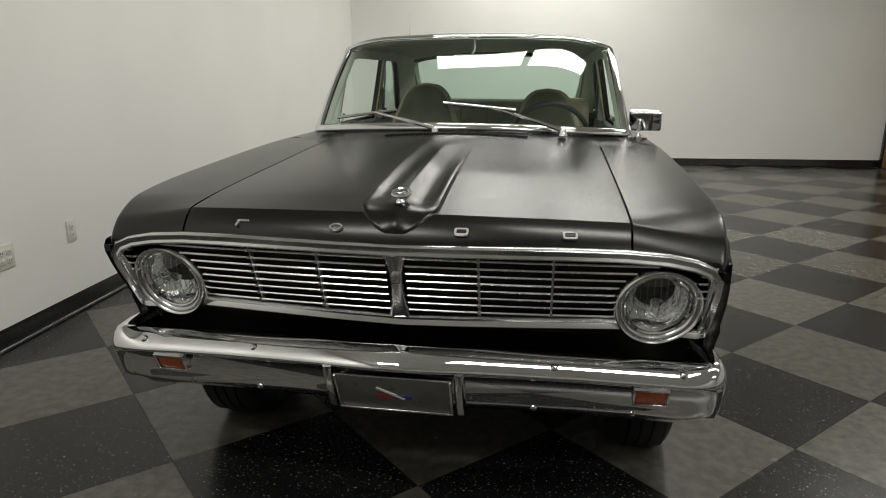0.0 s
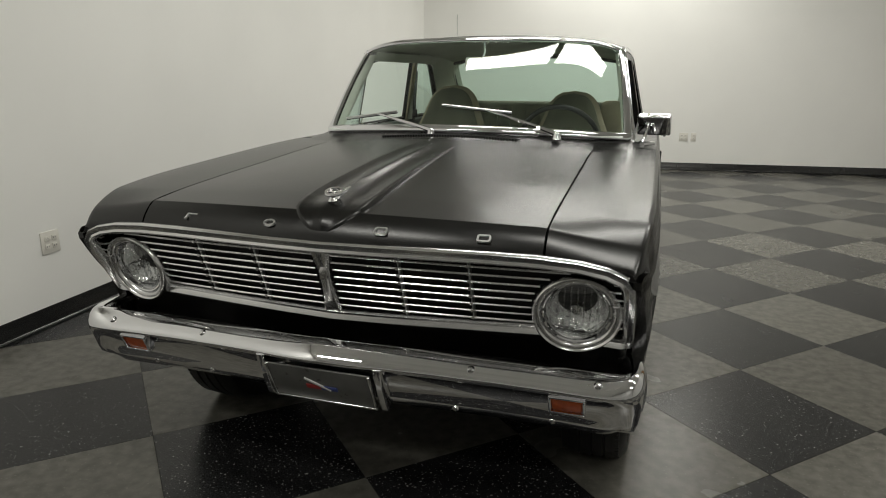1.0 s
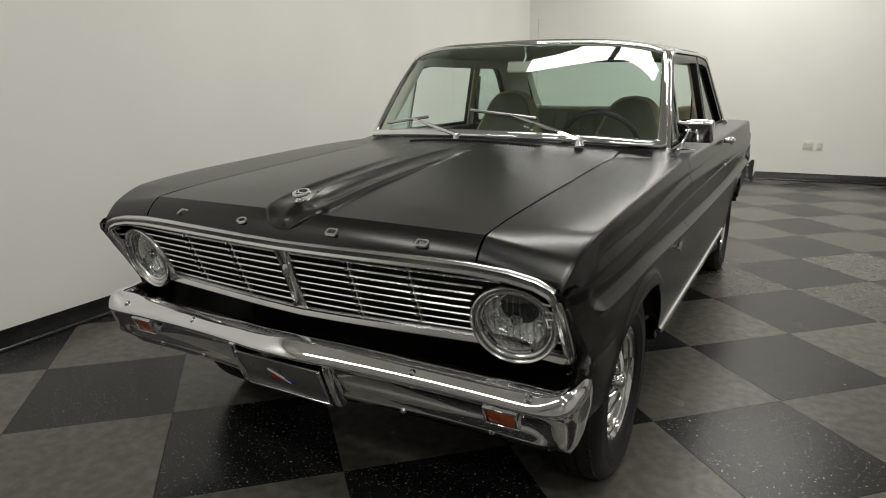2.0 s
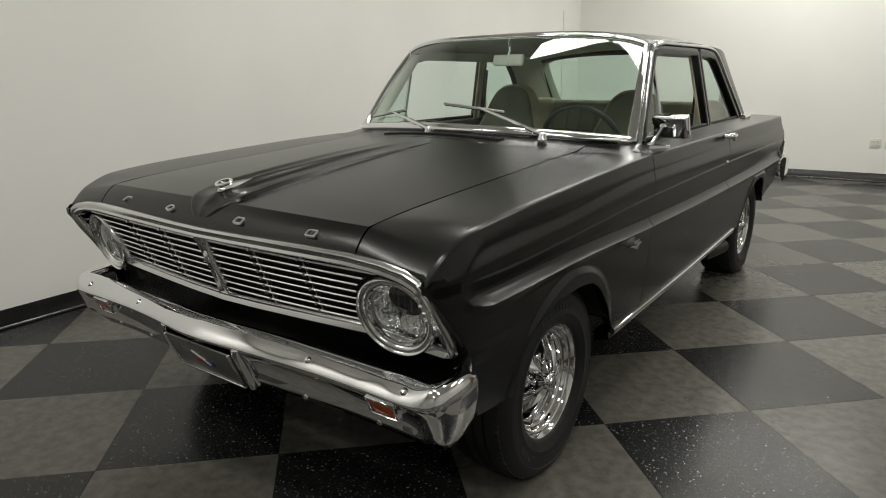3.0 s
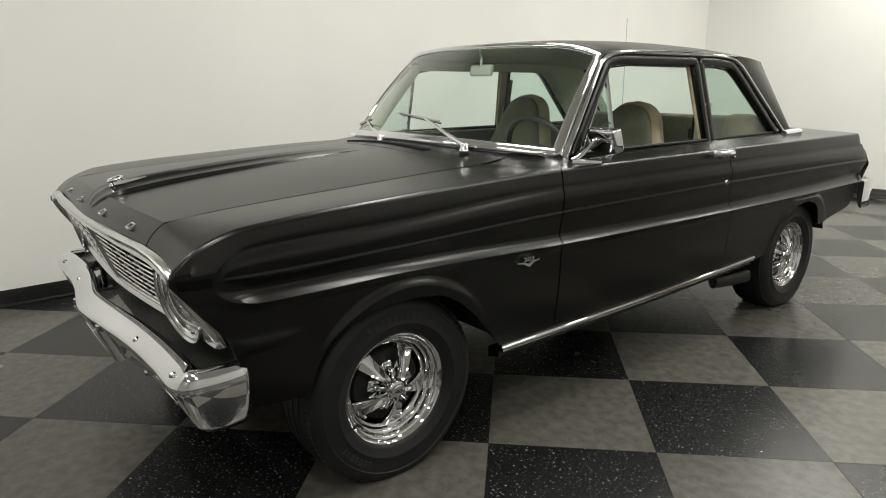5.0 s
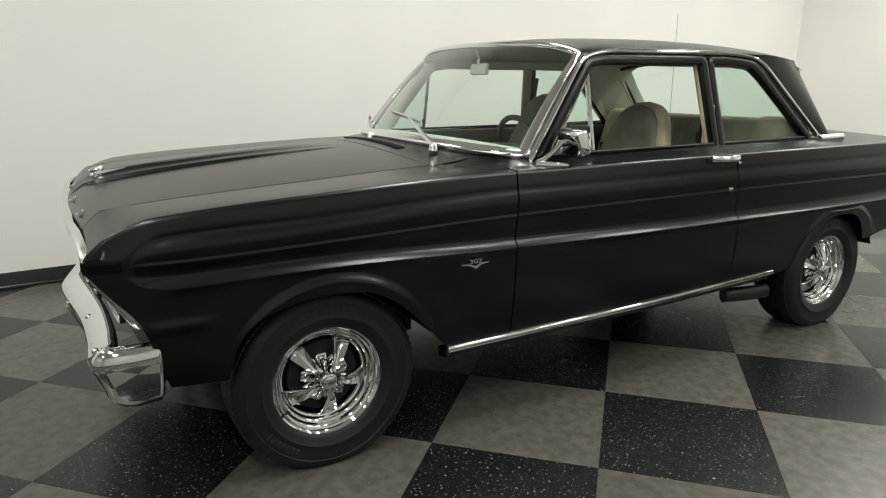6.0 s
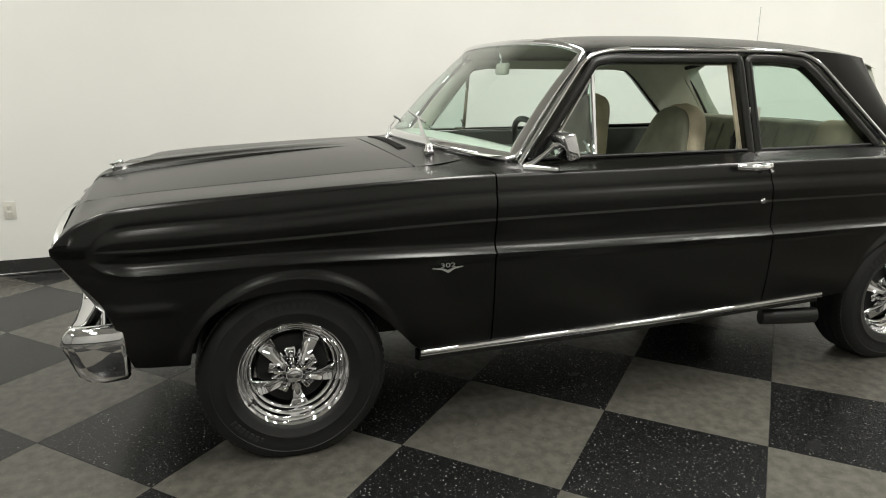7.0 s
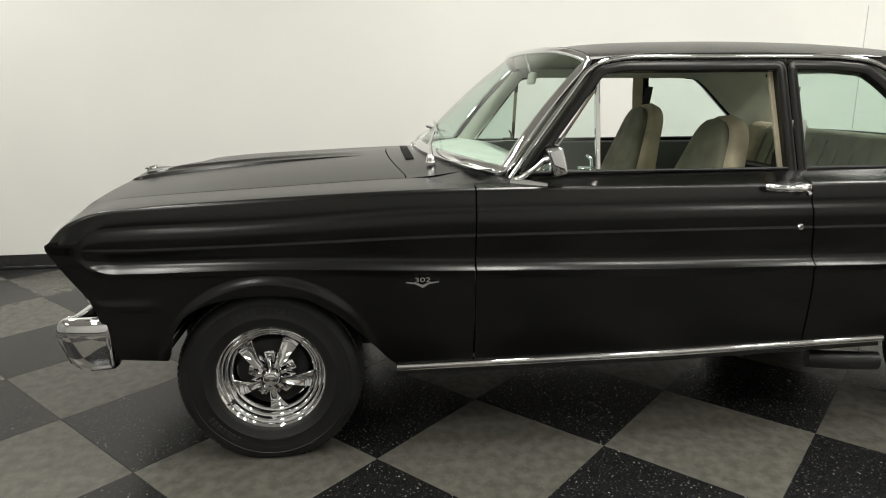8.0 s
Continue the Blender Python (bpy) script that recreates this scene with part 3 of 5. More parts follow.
for side, door in ((1, DOORS[0]), (-1, DOORS[1])):
    def put(name, geo, material, parent, label="", sharp=40):
        return part(name, geo if side == 1 else mirrored(geo), material, parent, label, sharp)
    put("window_frame", sweep(on_side(DOORLOOP), FRAME, OUTWARD), PAINT, door)
    put("window_seal", sweep(on_side([(0.88, 1.004), (1.3, 1.008), (1.88, 1.010)], 0.006), ring(0.006, 8), OUTWARD), SEAL, door)
    put("vent_bar", sweep(on_side([(1.165, 1.014), (1.166, 1.345)], 0.0), [(-0.009, -0.006), (-0.009, 0.004), (-0.005, 0.008), (0.005, 0.008), (0.009, 0.004), (0.009, -0.006)], OUTWARD), CHROME, door, "upright chrome divider of the vent window")
    put("vent_trim", sweep(on_side([(0.955, 1.008), (1.160, 1.292)], 0.0), ring(0.005, 8), OUTWARD), CHROME, door)
    put("vent_sill", sweep(on_side([(0.95, 1.008), (1.165, 1.008)], 0.0), ring(0.006, 8), OUTWARD), CHROME, door)
    vg = on_side([(0.955, 1.008), (1.165, 1.008), (1.165, 1.298)], -0.006)
    put("vent_glass", ([tuple(v) for v in vg], [(0, 1, 2)]), GLASS, door)
    quarter = QUARTERS[0 if side == 1 else 1]
    put("window_frame", sweep(on_side(QLOOP), FRAME, OUTWARD), PAINT, quarter)
    put("window_seal", sweep(on_side([(1.94, 1.010), (2.3, 1.012), (2.60, 1.016)], 0.004), ring(0.006, 8), OUTWARD), SEAL, quarter)
    qg = on_side([(1.93, 1.0), (2.58, 1.01), (2.245, 1.312), (2.18, 1.358), (1.888, 1.37)], -0.01)
    put("quarter_window", ([tuple(v) for v in qg], [(0, 1, 2, 3, 4)]), GLASS, quarter, "green-tinted fixed quarter glass")
    dr = on_side(DRIP, 0.004)
    put("drip_rail", sweep(dr, [(-0.009, -0.006), (-0.010, 0.006), (-0.004, 0.013), (0.004, 0.013), (0.009, 0.006), (0.009, -0.006)], OUTWARD), CHROME, car, "chrome drip moulding over the doors", 60)
    # skin between drip rail and roof
    ed = [roof_pt(1, y) for y in np.linspace(1.14, 2.24, 24)]
    lowr = [Vector((gx(1.39), max(1.14, p.y), lerp(p.y, [q[0] for q in DRIP[6:30]], [q[1] for q in DRIP[6:30]]))) for p in ed]
    put("roof_edge", flipped(grid([[tuple(p) for p in ed], [tuple((p + q) / 2 + Vector((0.006, 0, 0.004))) for p, q in zip(ed, lowr)], [tuple(p) for p in lowr]])), PAINT, car)
    # C-pillar
    rows = []
    for k in range(15):
        t = k / 14
        fore = Vector((gx(1.39), 2.19, 1.396)).lerp(Vector((0.738, 2.655, 1.004)), t)
        ridge = roof_pt(1, 2.535).lerp(Vector((0.744, 2.756, 1.018)), t)
        aft = roof_pt(1, 2.545).lerp(Vector((0.608, 2.80, 1.024)), t)
        fore.x += 0.004 * math.sin(math.pi * t)
        near = [fore.lerp(ridge, u) + Vector((0.005 * math.sin(math.pi * u), 0, 0)) + (roof_pt(1, 2.19 + 0.345 * u) - Vector((gx(1.39), 2.19, 1.396)).lerp(roof_pt(1, 2.535), u)) * (1 - t) ** 2 for u in (0, 0.25, 0.5, 0.75, 0.9)]
        turn = [ridge.lerp(fore, 0.04).lerp(ridge.lerp(aft, 0.04), u) for u in (0.2, 0.5, 0.8)]
        rows.append([tuple(p) for p in near + turn + [ridge.lerp(aft, u) for u in (0.12, 0.4, 0.7, 1.0)]])
    put("rear_pillar", flipped(grid(rows)), PAINT, car, "", 60)
    put("pillar_foot_trim", sweep([(0.752 - 0.012 * k / 6, 2.645 + 0.215 * k / 6, 1.011 + 0.0003 * k) for k in range(7)], [(-0.012, -0.014), (-0.012, 0.004), (-0.004, 0.012), (0.012, 0.012), (0.022, 0.004), (0.024, -0.014)], (0.45, 0, 0.9)), ALLOY, car, "satin metal moulding at the pillar's foot")
    # sill moulding
    sill = [(lerp(y, [0.44, 2.27], [0.836, 0.842]), y, lerp(y, [0.44, 1.4, 2.27], [0.338, 0.350, 0.376])) for y in np.linspace(0.44, 2.27, 20)]
    put("sill_moulding", sweep(sill, [(-0.0125, -0.01), (-0.0125, 0.005), (-0.008, 0.009), (0.007, 0.009), (0.0115, 0.004), (0.0115, -0.01)], (1, 0, 0)), CHROME, car, "bright moulding along the rocker panel", 60)
    put("rocker_panel", sweep([(x - 0.02, y, z - 0.02) for x, y, z in sill], [(-0.012, -0.05), (-0.012, 0.004), (0.014, 0.008), (0.03, -0.05)], (1, 0, 0)), PAINT, car)
    # wheel housings, dark inside
    for cy in (0.02, 2.775):
        arc = [(cy + 0.375 * math.cos(a), 0.30 + 0.36 * math.sin(a)) for a in np.linspace(0.33, math.pi - 0.33, 22)]
        put("wheel_housing", grid([[(x, y, z) for y, z in arc] for x in (0.838, 0.50)]), DARK, car)
        put("housing_wall", ([(0.50, y, z) for y, z in arc], [tuple(range(len(arc)))]), DARK, car)

# rear window and deck
back_top = [roof_pt(s, 2.60 - 0.055 * s * s) for s in SS]
back_foot = [Vector((0.605 * s, 2.850 - 0.05 * s * s, 1.018 + 0.012 * (1 - s * s))) for s in SS]
rows = [[tuple(a.lerp(b, t / 10) + Vector((0, 0.006, 0.006)) * math.sin(math.pi * t / 10)) for a, b in zip(back_top, back_foot)] for t in range(11)]
part("rear_window", grid([[r[j] for j in range(2, 39)] for r in rows[1:10]]), GLASS, car, "green-tinted wraparound rear window")
edge = [rows[1][j] for j in range(2, 39)] + [rows[k][38] for k in range(2, 9)] + [rows[9][j] for j in range(38, 1, -1)] + [rows[k][2] for k in range(8, 1, -1)]
part("rear_window_trim", sweep([Vector(p) for p in edge], ring(0.012, 8, 0.008), (0, 0.6, 0.8), closed=True), SEAL, car)
part("rear_window_surround", join(grid([[r[j] for j in range(0, 3)] for r in rows]), grid([[r[j] for j in range(38, 41)] for r in rows]), grid(rows[0:2]), grid(rows[9:11])), PAINT, car)
DX = np.linspace(-1, 1, 25)
rows = []
for y in [2.84, 2.95, 3.06, 3.15, 3.3, 3.42, 3.5, 3.55, 3.58, 3.61, 3.63]:
    xi, zi = inner_top(min(y, 3.6))
    zc = lerp(y, [2.98, 3.3, 3.5, 3.56, 3.6, 3.63], [1.022, 1.012, 0.992, 0.972, 0.93, 0.86])
    zi = min(zi, zc)
    rows.append([((xi - 0.002) * s, y, zc + (zi - zc) * abs(s) ** 2.5) for s in DX])
part("trunk_lid", grid(rows), PAINT, car)
part("tail_panel", grid([[(x, 3.60, z) for x in np.linspace(-0.76, 0.76, 9)] for z in (0.88, 0.75, 0.65, 0.58)]), PAINT, car)
for s in (1, -1):
    part("tail_lamp", [lathe([(0.0, 0.0), (0.05, 0.004), (0.085, -0.004), (0.095, -0.02), (0.09, -0.04)], 32, "y")][0], REDLENS, car).location = (0.68 * s, 3.665, 0.775)

# underbody: keeps light from passing through the car
for q in ((-0.80, 0.80, -0.50, -0.36, 0.42, 0.60), (-0.76, 0.76, 0.53, 2.34, 0.35, 0.40), (-0.78, 0.78, 3.16, 3.50, 0.60, 0.66), (-0.5, 0.5, -0.36, 0.46, 0.30, 0.9), (-0.5, 0.5, 2.34, 3.16, 0.33, 0.9),
          (-0.57, 0.57, -0.55, 0.42, 0.6, 0.86), (-0.78, 0.78, 0.48, 0.62, 0.40, 0.93), (-0.66, 0.66, 2.95, 3.55, 0.64, 0.95)):
    part("underbody_panel", box(*q), DARK, car)
part("firewall", box(-0.72, 0.72, 0.60, 0.66, 0.40, 0.955), DARK, car)
# fender inner shelf under the hood's seams
for s in (1, -1):
    part("inner_fender", grid([[(s * x, y, inner_top(y)[1] - 0.03) for x in (0.55, 0.64)] for y in np.linspace(-0.58, 0.8, 24)]), DARK, car)
part("exhaust_pipe", sweep([(0.755, 2.04, 0.268), (0.77, 2.10, 0.267), (0.785, 2.18, 0.266), (0.80, 2.30, 0.265)], ring(0.028, 16, 0.036)), BLACKPLASTIC, car, "black side exhaust tip")


# ---- front end ----
def grille_y(x, z):
    t = abs(x) / 0.8
    return -0.700 + 0.028 * t * t + (0.82 - z) * (0.38 + 0.17 * t * t)


def gp(x, z, out=0.0):
    return Vector((x, grille_y(x, z) - out, z))


def trim_out(x, z):
    """How far the bright surround stands before the grille: it swells towards the upper outer corners."""
    return -0.006 + (0.010 + 0.009 * step(z, 0.64, 0.75) * (1 - 0.6 * step(z, 0.80, 0.83))) * (x / 0.8) ** 4 - 0.012 * step(x, 0.45, 0.62) * step(z, 0.785, 0.81)


GN = (0, -1, 0.0)
half = [(0.0, 0.829), (0.15, 0.831), (0.30, 0.834), (0.45, 0.837), (0.58, 0.834), (0.68, 0.827), (0.745, 0.815), (0.782, 0.800), (0.800, 0.780),
        (0.803, 0.74), (0.803, 0.68), (0.803, 0.63), (0.800, 0.603), (0.785, 0.600), (0.745, 0.605), (0.69, 0.613), (0.60, 0.629), (0.45, 0.626), (0.30, 0.622), (0.15, 0.617), (0.0, 0.613)]
loop = [gp(x, z, trim_out(x, z)) for x, z in half] + [gp(-x, z, trim_out(x, z)) for x, z in reversed(half[1:-1])]
grille = part("grille", sweep(loop, [(-0.016, -0.012), (-0.016, 0.006), (-0.011, 0.011), (-0.003, 0.009), (0.003, 0.006), (0.010, 0.009), (0.015, 0.004), (0.016, -0.012)], GN, closed=True), ALLOY, car, "bright metal grille with thin horizontal bars", 45)
part("grille_back", grid([[tuple(gp(x, z, -0.06)) for x in np.linspace(-0.80, 0.80, 25)] for z in (0.84, 0.78, 0.72, 0.66, 0.60)]), DARK, grille)
BAR = [(-0.0028, -0.012), (-0.0028, 0.004), (0.0, 0.006), (0.0028, 0.004), (0.0028, -0.012)]
for z in [0.806 - 0.0228 * k for k in range(8)]:
    inner = 0.672 - math.sqrt(max(0.0, 0.112 ** 2 - (z - 0.690) ** 2)) if abs(z - 0.690) < 0.112 else 0.66
    for s in (1, -1):
        part("grille_bar", sweep([gp(s * x, z + 0.003 * (x / 0.6), -0.012) for x in np.linspace(0.026, inner, 16)], BAR, GN), ALLOY, grille)
        part("grille_bar", sweep([gp(s * x, z + 0.003, -0.004) for x in np.linspace(0.762, 0.797, 4)], BAR, GN), ALLOY, grille)
for s in (1, -1):
    for x in (0.215, 0.405):
        part("grille_post", sweep([gp(s * x, z, -0.024) for z in (0.826, 0.73, 0.622)], [(-0.0026, -0.01), (-0.0026, 0.004), (0.0026, 0.004), (0.0026, -0.01)], GN), BADGE, grille)
        for z in [0.806 - 0.0228 * k for k in range(8)]:
            part("grille_clip", moved(box(-0.004, 0.004, -0.003, 0.003, -0.0045, 0.0045, 0.001, 1), Matrix.Translation(gp(s * x, z + 0.003 * (x / 0.6), -0.007))), ALLOY, grille)
rows = []
for k in range(17):
    t = k / 16
    z = 0.838 - 0.232 * t
    w = 0.0165 + (0.026 if t < 0.45 else 0.014) * (abs(t - 0.45) * 2) ** 1.8
    rows.append([tuple(gp(w * u, z, o)) for u, o in ((-1, -0.035), (-1, -0.006), (-0.75, 0.0), (-0.3, -0.005), (0.3, -0.005), (0.75, 0.0), (1, -0.006), (1, -0.035))])
part("grille_centre_bar", flipped(grid(rows)), ALLOY, grille, "upright centre bar", 45)
part("grille_crest", moved(box(-0.012, 0.012, -0.004, 0.004, -0.02, 0.02, 0.003), Matrix.Translation(gp(0, 0.752, -0.003))), ALLOY, grille)

# headlights
HOUSING = [(0.078, 0.014), (0.087, 0.010), (0.0895, 0.000), (0.0925, -0.006), (0.097, -0.010), (0.1005, -0.010), (0.1025, -0.007), (0.1045, -0.012), (0.108, -0.015), (0.1115, -0.012), (0.114, 0.0), (0.112, 0.07)]
for s in (1, -1):
    h = part("headlight", lathe(HOUSING, 56, "y"), ALLOY, car, "round sealed-beam headlight in a bright bezel", 50)
    h.matrix_basis = pose(0.675 * s, -0.612, 0.690, 14, 0, 7 * s)
    part("reflector", lathe([(0.0, 0.070), (0.02, 0.067), (0.04, 0.058), (0.06, 0.043), (0.075, 0.027), (0.088, 0.010)], 40, "y"), REFLECTOR, h)
    n, R = 40, 0.0835
    rows = [[(r * math.sin(2 * math.pi * k / n), 0.006 - 0.020 * (1 - (r / R) ** 2), r * math.cos(2 * math.pi * k / n)) for k in range(n)] for r in (0.002, 0.02, 0.04, 0.058, 0.072, R)]
    part("lens", grid(rows, closed=True), CLEAR, h, "fluted clear glass lens")
    part("lens_ring", lathe([(0.0815, 0.010), (0.083, 0.0), (0.087, -0.002), (0.090, 0.004), (0.090, 0.012)], 48, "y"), CHROME, h)
    part("bulb_shield", lathe([(0.0, 0.008), (0.012, 0.010), (0.016, 0.018), (0.014, 0.035)], 20, "y"), CHROME, h)
    for k in range(-4, 5):
        x = 0.0165 * k
        hh = math.sqrt(max(0.0, 0.076 ** 2 - x * x))
        part("lens_flute", sweep([(x, 0.0095 - 0.018 * (1 - (x * x + z * z) / R**2), z) for z in np.linspace(-hh, hh, 7)], ring(0.0022, 6), (0, -1, 0)), CLEAR, h)

# apron under the grille
part("front_apron", flipped(grid([[(x, grille_y(x, 0.615) + o, z) for x in np.linspace(-0.80, 0.80, 21)] for o, z in ((0.0, 0.622), (0.01, 0.60), (0.035, 0.585), (0.05, 0.54), (0.055, 0.45), (0.08, 0.40))])), PAINT, car)

# hood ornament, and four plain bright bars along the lip
part("hood_ornament", moved(join(moved(lathe([(0.016, -0.003), (0.0225, -0.0035), (0.024, 0.0), (0.0225, 0.0035), (0.016, 0.003)], 28, "z", True), Matrix.Translation((0, -0.590, 0.961)) @ Euler((radians(18), 0, 0)).to_matrix().to_4x4()),
                                 box(-0.018, 0.018, -0.593, -0.587, 0.958, 0.963, 0.002),
                                 moved(lathe([(0.0, 0.024), (0.006, 0.022), (0.007, 0.012), (0.011, 0.004), (0.016, -0.004), (0.017, -0.012)], 16, "z"), Matrix.Translation((0, -0.598, 0.936))),
                                 sweep([(0, -0.60, 0.946), (0, -0.57, 0.951), (0, -0.53, 0.955), (0, -0.48, 0.960)], [(-0.010, -0.006), (-0.008, 0.004), (0, 0.008), (0.008, 0.004), (0.010, -0.006)], scale=[0.8, 1.3, 0.8, 0.2])), Matrix.Translation((0, -0.592, 0.929)) @ Matrix.Diagonal((1.15, 1.15, 1.05, 1)) @ Matrix.Translation((0, 0.592, -0.932))), CHROME, car, "chrome hood ornament, a ring on a pedestal", 45)
for x, kind in ((-0.42, 0), (-0.155, 1), (0.172, 2), (0.442, 2)):
    y, z = lip(x, 0.47)
    n = Vector((x * 0.06, -0.5, 0.86)).normalized()
    m = Matrix.Translation((x, y, z)) @ n.to_track_quat("Z", "Y").to_matrix().to_4x4()
    if kind == 0:
        g = join(box(-0.019, -0.012, -0.014, 0.014, 0, 0.006, 0.001), box(-0.012, 0.019, 0.008, 0.014, 0, 0.006, 0.001))
    elif kind == 1:
        g = sweep([(0.018 * math.cos(a), 0.012 * math.sin(a), 0.003) for a in np.linspace(0, 2 * math.pi, 24, endpoint=False)], [(-0.003, -0.003), (-0.003, 0.003), (0.003, 0.003), (0.003, -0.003)], closed=True)
    else:
        g = sweep([(px, py, 0.003) for px, py in rounded([(-0.018, -0.012), (0.018, -0.012), (0.018, 0.012), (-0.018, 0.012)], 0.006, closed=True)], [(-0.003, -0.003), (-0.003, 0.003), (0.003, 0.003), (0.003, -0.003)], closed=True)
    part("hood_badge", moved(g, m @ Matrix.Diagonal((0.85, 0.85, 1, 1))), BADGE, car, "small plain chrome badge")

# front bumper
BP = [(0.0, -0.755), (0.1, -0.746), (0.2, -0.730), (0.4, -0.700), (0.6, -0.690), (0.70, -0.692), (0.77, -0.692), (0.82, -0.684), (0.846, -0.660), (0.856, -0.615), (0.857, -0.56), (0.850, -0.508)]
MID = [(-0.085, 0.015), (-0.080, 0.036), (-0.070, 0.045), (-0.056, 0.044), (-0.036, 0.035), (-0.016, 0.019), (-0.004, 0.007), (0.0, 0.0), (-0.003, -0.006), (-0.016, -0.013), (-0.032, -0.046), (-0.053, -0.091), (-0.050, -0.101), (-0.055, -0.111), (-0.072, -0.134), (-0.090, -0.141)]
END = [(-0.060, 0.038), (-0.050, 0.049), (-0.036, 0.055), (-0.022, 0.054), (-0.011, 0.047), (-0.003, 0.034), (0.001, 0.016), (0.002, 0.0), (0.002, -0.012), (0.001, -0.030), (-0.002, -0.055), (-0.006, -0.080), (-0.012, -0.105), (-0.022, -0.124), (-0.034, -0.135), (-0.055, -0.139)]
full = [(-x, y) for x, y in reversed(BP[1:])] + BP
dense = []
for i in range(len(full) - 1):
    for k in range(4):
        t = k / 4
        p0, p1, p2, p3 = (Vector(full[min(max(i + q, 0), len(full) - 1)]) for q in (-1, 0, 1, 2))
        dense.append(0.5 * ((2 * p1) + (p2 - p0) * t + (2 * p0 - 5 * p1 + 4 * p2 - p3) * t * t + (3 * p1 - p0 - 3 * p2 + p3) * t**3))
dense.append(Vector(full[-1]))
rows = []
for i, p in enumerate(dense):
    d = (dense[min(i + 1, len(dense) - 1)] - dense[max(i - 1, 0)]).normalized()
    n = Vector((d.y, -d.x))
    e = step(abs(p.x) + (max(0, p.y + 0.66) * 0.5), 0.74, 0.87)
    zc = lerp(abs(p.x), [0.0, 0.2, 0.4, 0.6, 0.8], [0.526, 0.518, 0.507, 0.503, 0.503])
    f = abs(n.y) ** 1.5
    r = []
    for a, b in zip(MID, END):
        o = b[0] - f * lerp(-b[1], [0.015, 0.04, 0.08, 0.12, 0.14], [0.0, 0.006, 0.020, 0.040, 0.055])
        o = a[0] * (1 - e) + o * e
        y, z = p.y + n.y * o, zc + a[1] * (1 - e) + b[1] * e
        cut = smooth(y, [-0.70, -0.68, -0.65, -0.61, -0.57, -0.53], [0.510, 0.462, 0.408, 0.378, 0.366, 0.362])
        r.append((p.x + n.x * o, y, z + max(0.0, cut - z) * step(abs(p.x), 0.76, 0.84)))
    rows.append(r)
for e in (0, -1):
    q = rows[e]
    rows.insert(0 if e == 0 else len(rows), [(x - math.copysign(0.016, x), y + 0.008, 0.47 + (z - 0.47) * 0.94) for x, y, z in q])
    rows.insert(0 if e == 0 else len(rows), [(x - math.copysign(0.05, x), y + 0.006, 0.47 + (z - 0.47) * 0.9) for x, y, z in q])
bumper = part("front_bumper", flipped(grid(rows)), CHROME, car, "chrome front bumper with wrapped ends", 60)
for x in (-0.742, -0.405, 0.418, 0.742):
    p = Vector((x, lerp(abs(x), [q[0] for q in BP[:8]], [q[1] for q in BP[:8]]) + 0.022, 0.529))
    b = part("bolt", lathe([(0.0, 0.007), (0.005, 0.0065), (0.009, 0.003), (0.011, 0.0), (0.0115, -0.006)], 20, "z"), CHROME, bumper)
    b.matrix_basis = Matrix.Translation(p) @ Vector((0, -0.62, 0.78)).to_track_quat("Z", "Y").to_matrix().to_4x4()
for x in (-0.62, -0.41, 0.37, 0.63):
    part("bolt", moved(lathe([(0.0, -0.003), (0.006, -0.002), (0.009, 0.001), (0.009, 0.01)], 18, "y"), Matrix.Translation((x, lerp(abs(x), [q[0] for q in BP[:8]], [q[1] for q in BP[:8]]) + 0.053, 0.394))), CHROME, bumper)
for s in (1, -1):
    m = Matrix.Translation((0.668 * s, -0.663, 0.459)) @ Matrix.Rotation(radians(1 * s), 4, "Z") @ Matrix.Rotation(radians(23), 4, "X")
    sig = part("turn_signal", moved(join(box(-0.047, 0.047, -0.008, 0.02, 0.024, 0.031, 0.003), box(-0.047, 0.047, -0.008, 0.02, -0.031, -0.024, 0.003), box(-0.047, -0.039, -0.008, 0.02, -0.024, 0.024, 0.003), box(0.039, 0.047, -0.008, 0.02, -0.024, 0.024, 0.003)), m), CHROME, bumper, "amber turn signal in a chrome frame")
    part("lens", moved(box(-0.039, 0.039, -0.003, 0.02, -0.024, 0.024, 0.006, 3), m), AMBER, sig, "amber ribbed lens")
plate_m = Matrix.Translation((0.0, -0.713, 0.439)) @ Matrix.Rotation(radians(24), 4, "X")
plate = part("license_plate", moved(box(-0.152, 0.152, -0.003, 0.003, -0.062, 0.064, 0.002), plate_m), PLATE, bumper, "grey dealer plate with a small emblem")
part("plate_frame", moved(join(box(-0.158, 0.158, -0.007, 0.004, -0.070, -0.062, 0.002), box(-0.158, -0.151, -0.007, 0.004, -0.062, 0.064, 0.002), box(0.151, 0.158, -0.007, 0.004, -0.062, 0.064, 0.002)), plate_m), ALLOY, bumper)
part("emblem", moved(box(-0.045, -0.002, -0.006, -0.003, -0.016, 0.0, 0.001), plate_m), PLATERED, bumper)
part("emblem", moved(box(0.0, 0.05, -0.006, -0.003, -0.016, 0.0, 0.001), plate_m), PLATEBLUE, bumper)
part("emblem", moved(sweep([(-0.045, -0.005, 0.024), (0.03, -0.0055, -0.014)], [(-0.003, -0.002), (-0.003, 0.002), (0.003, 0.002), (0.003, -0.002)], (0, -1, 0)), plate_m), PLATEWHITE, bumper)
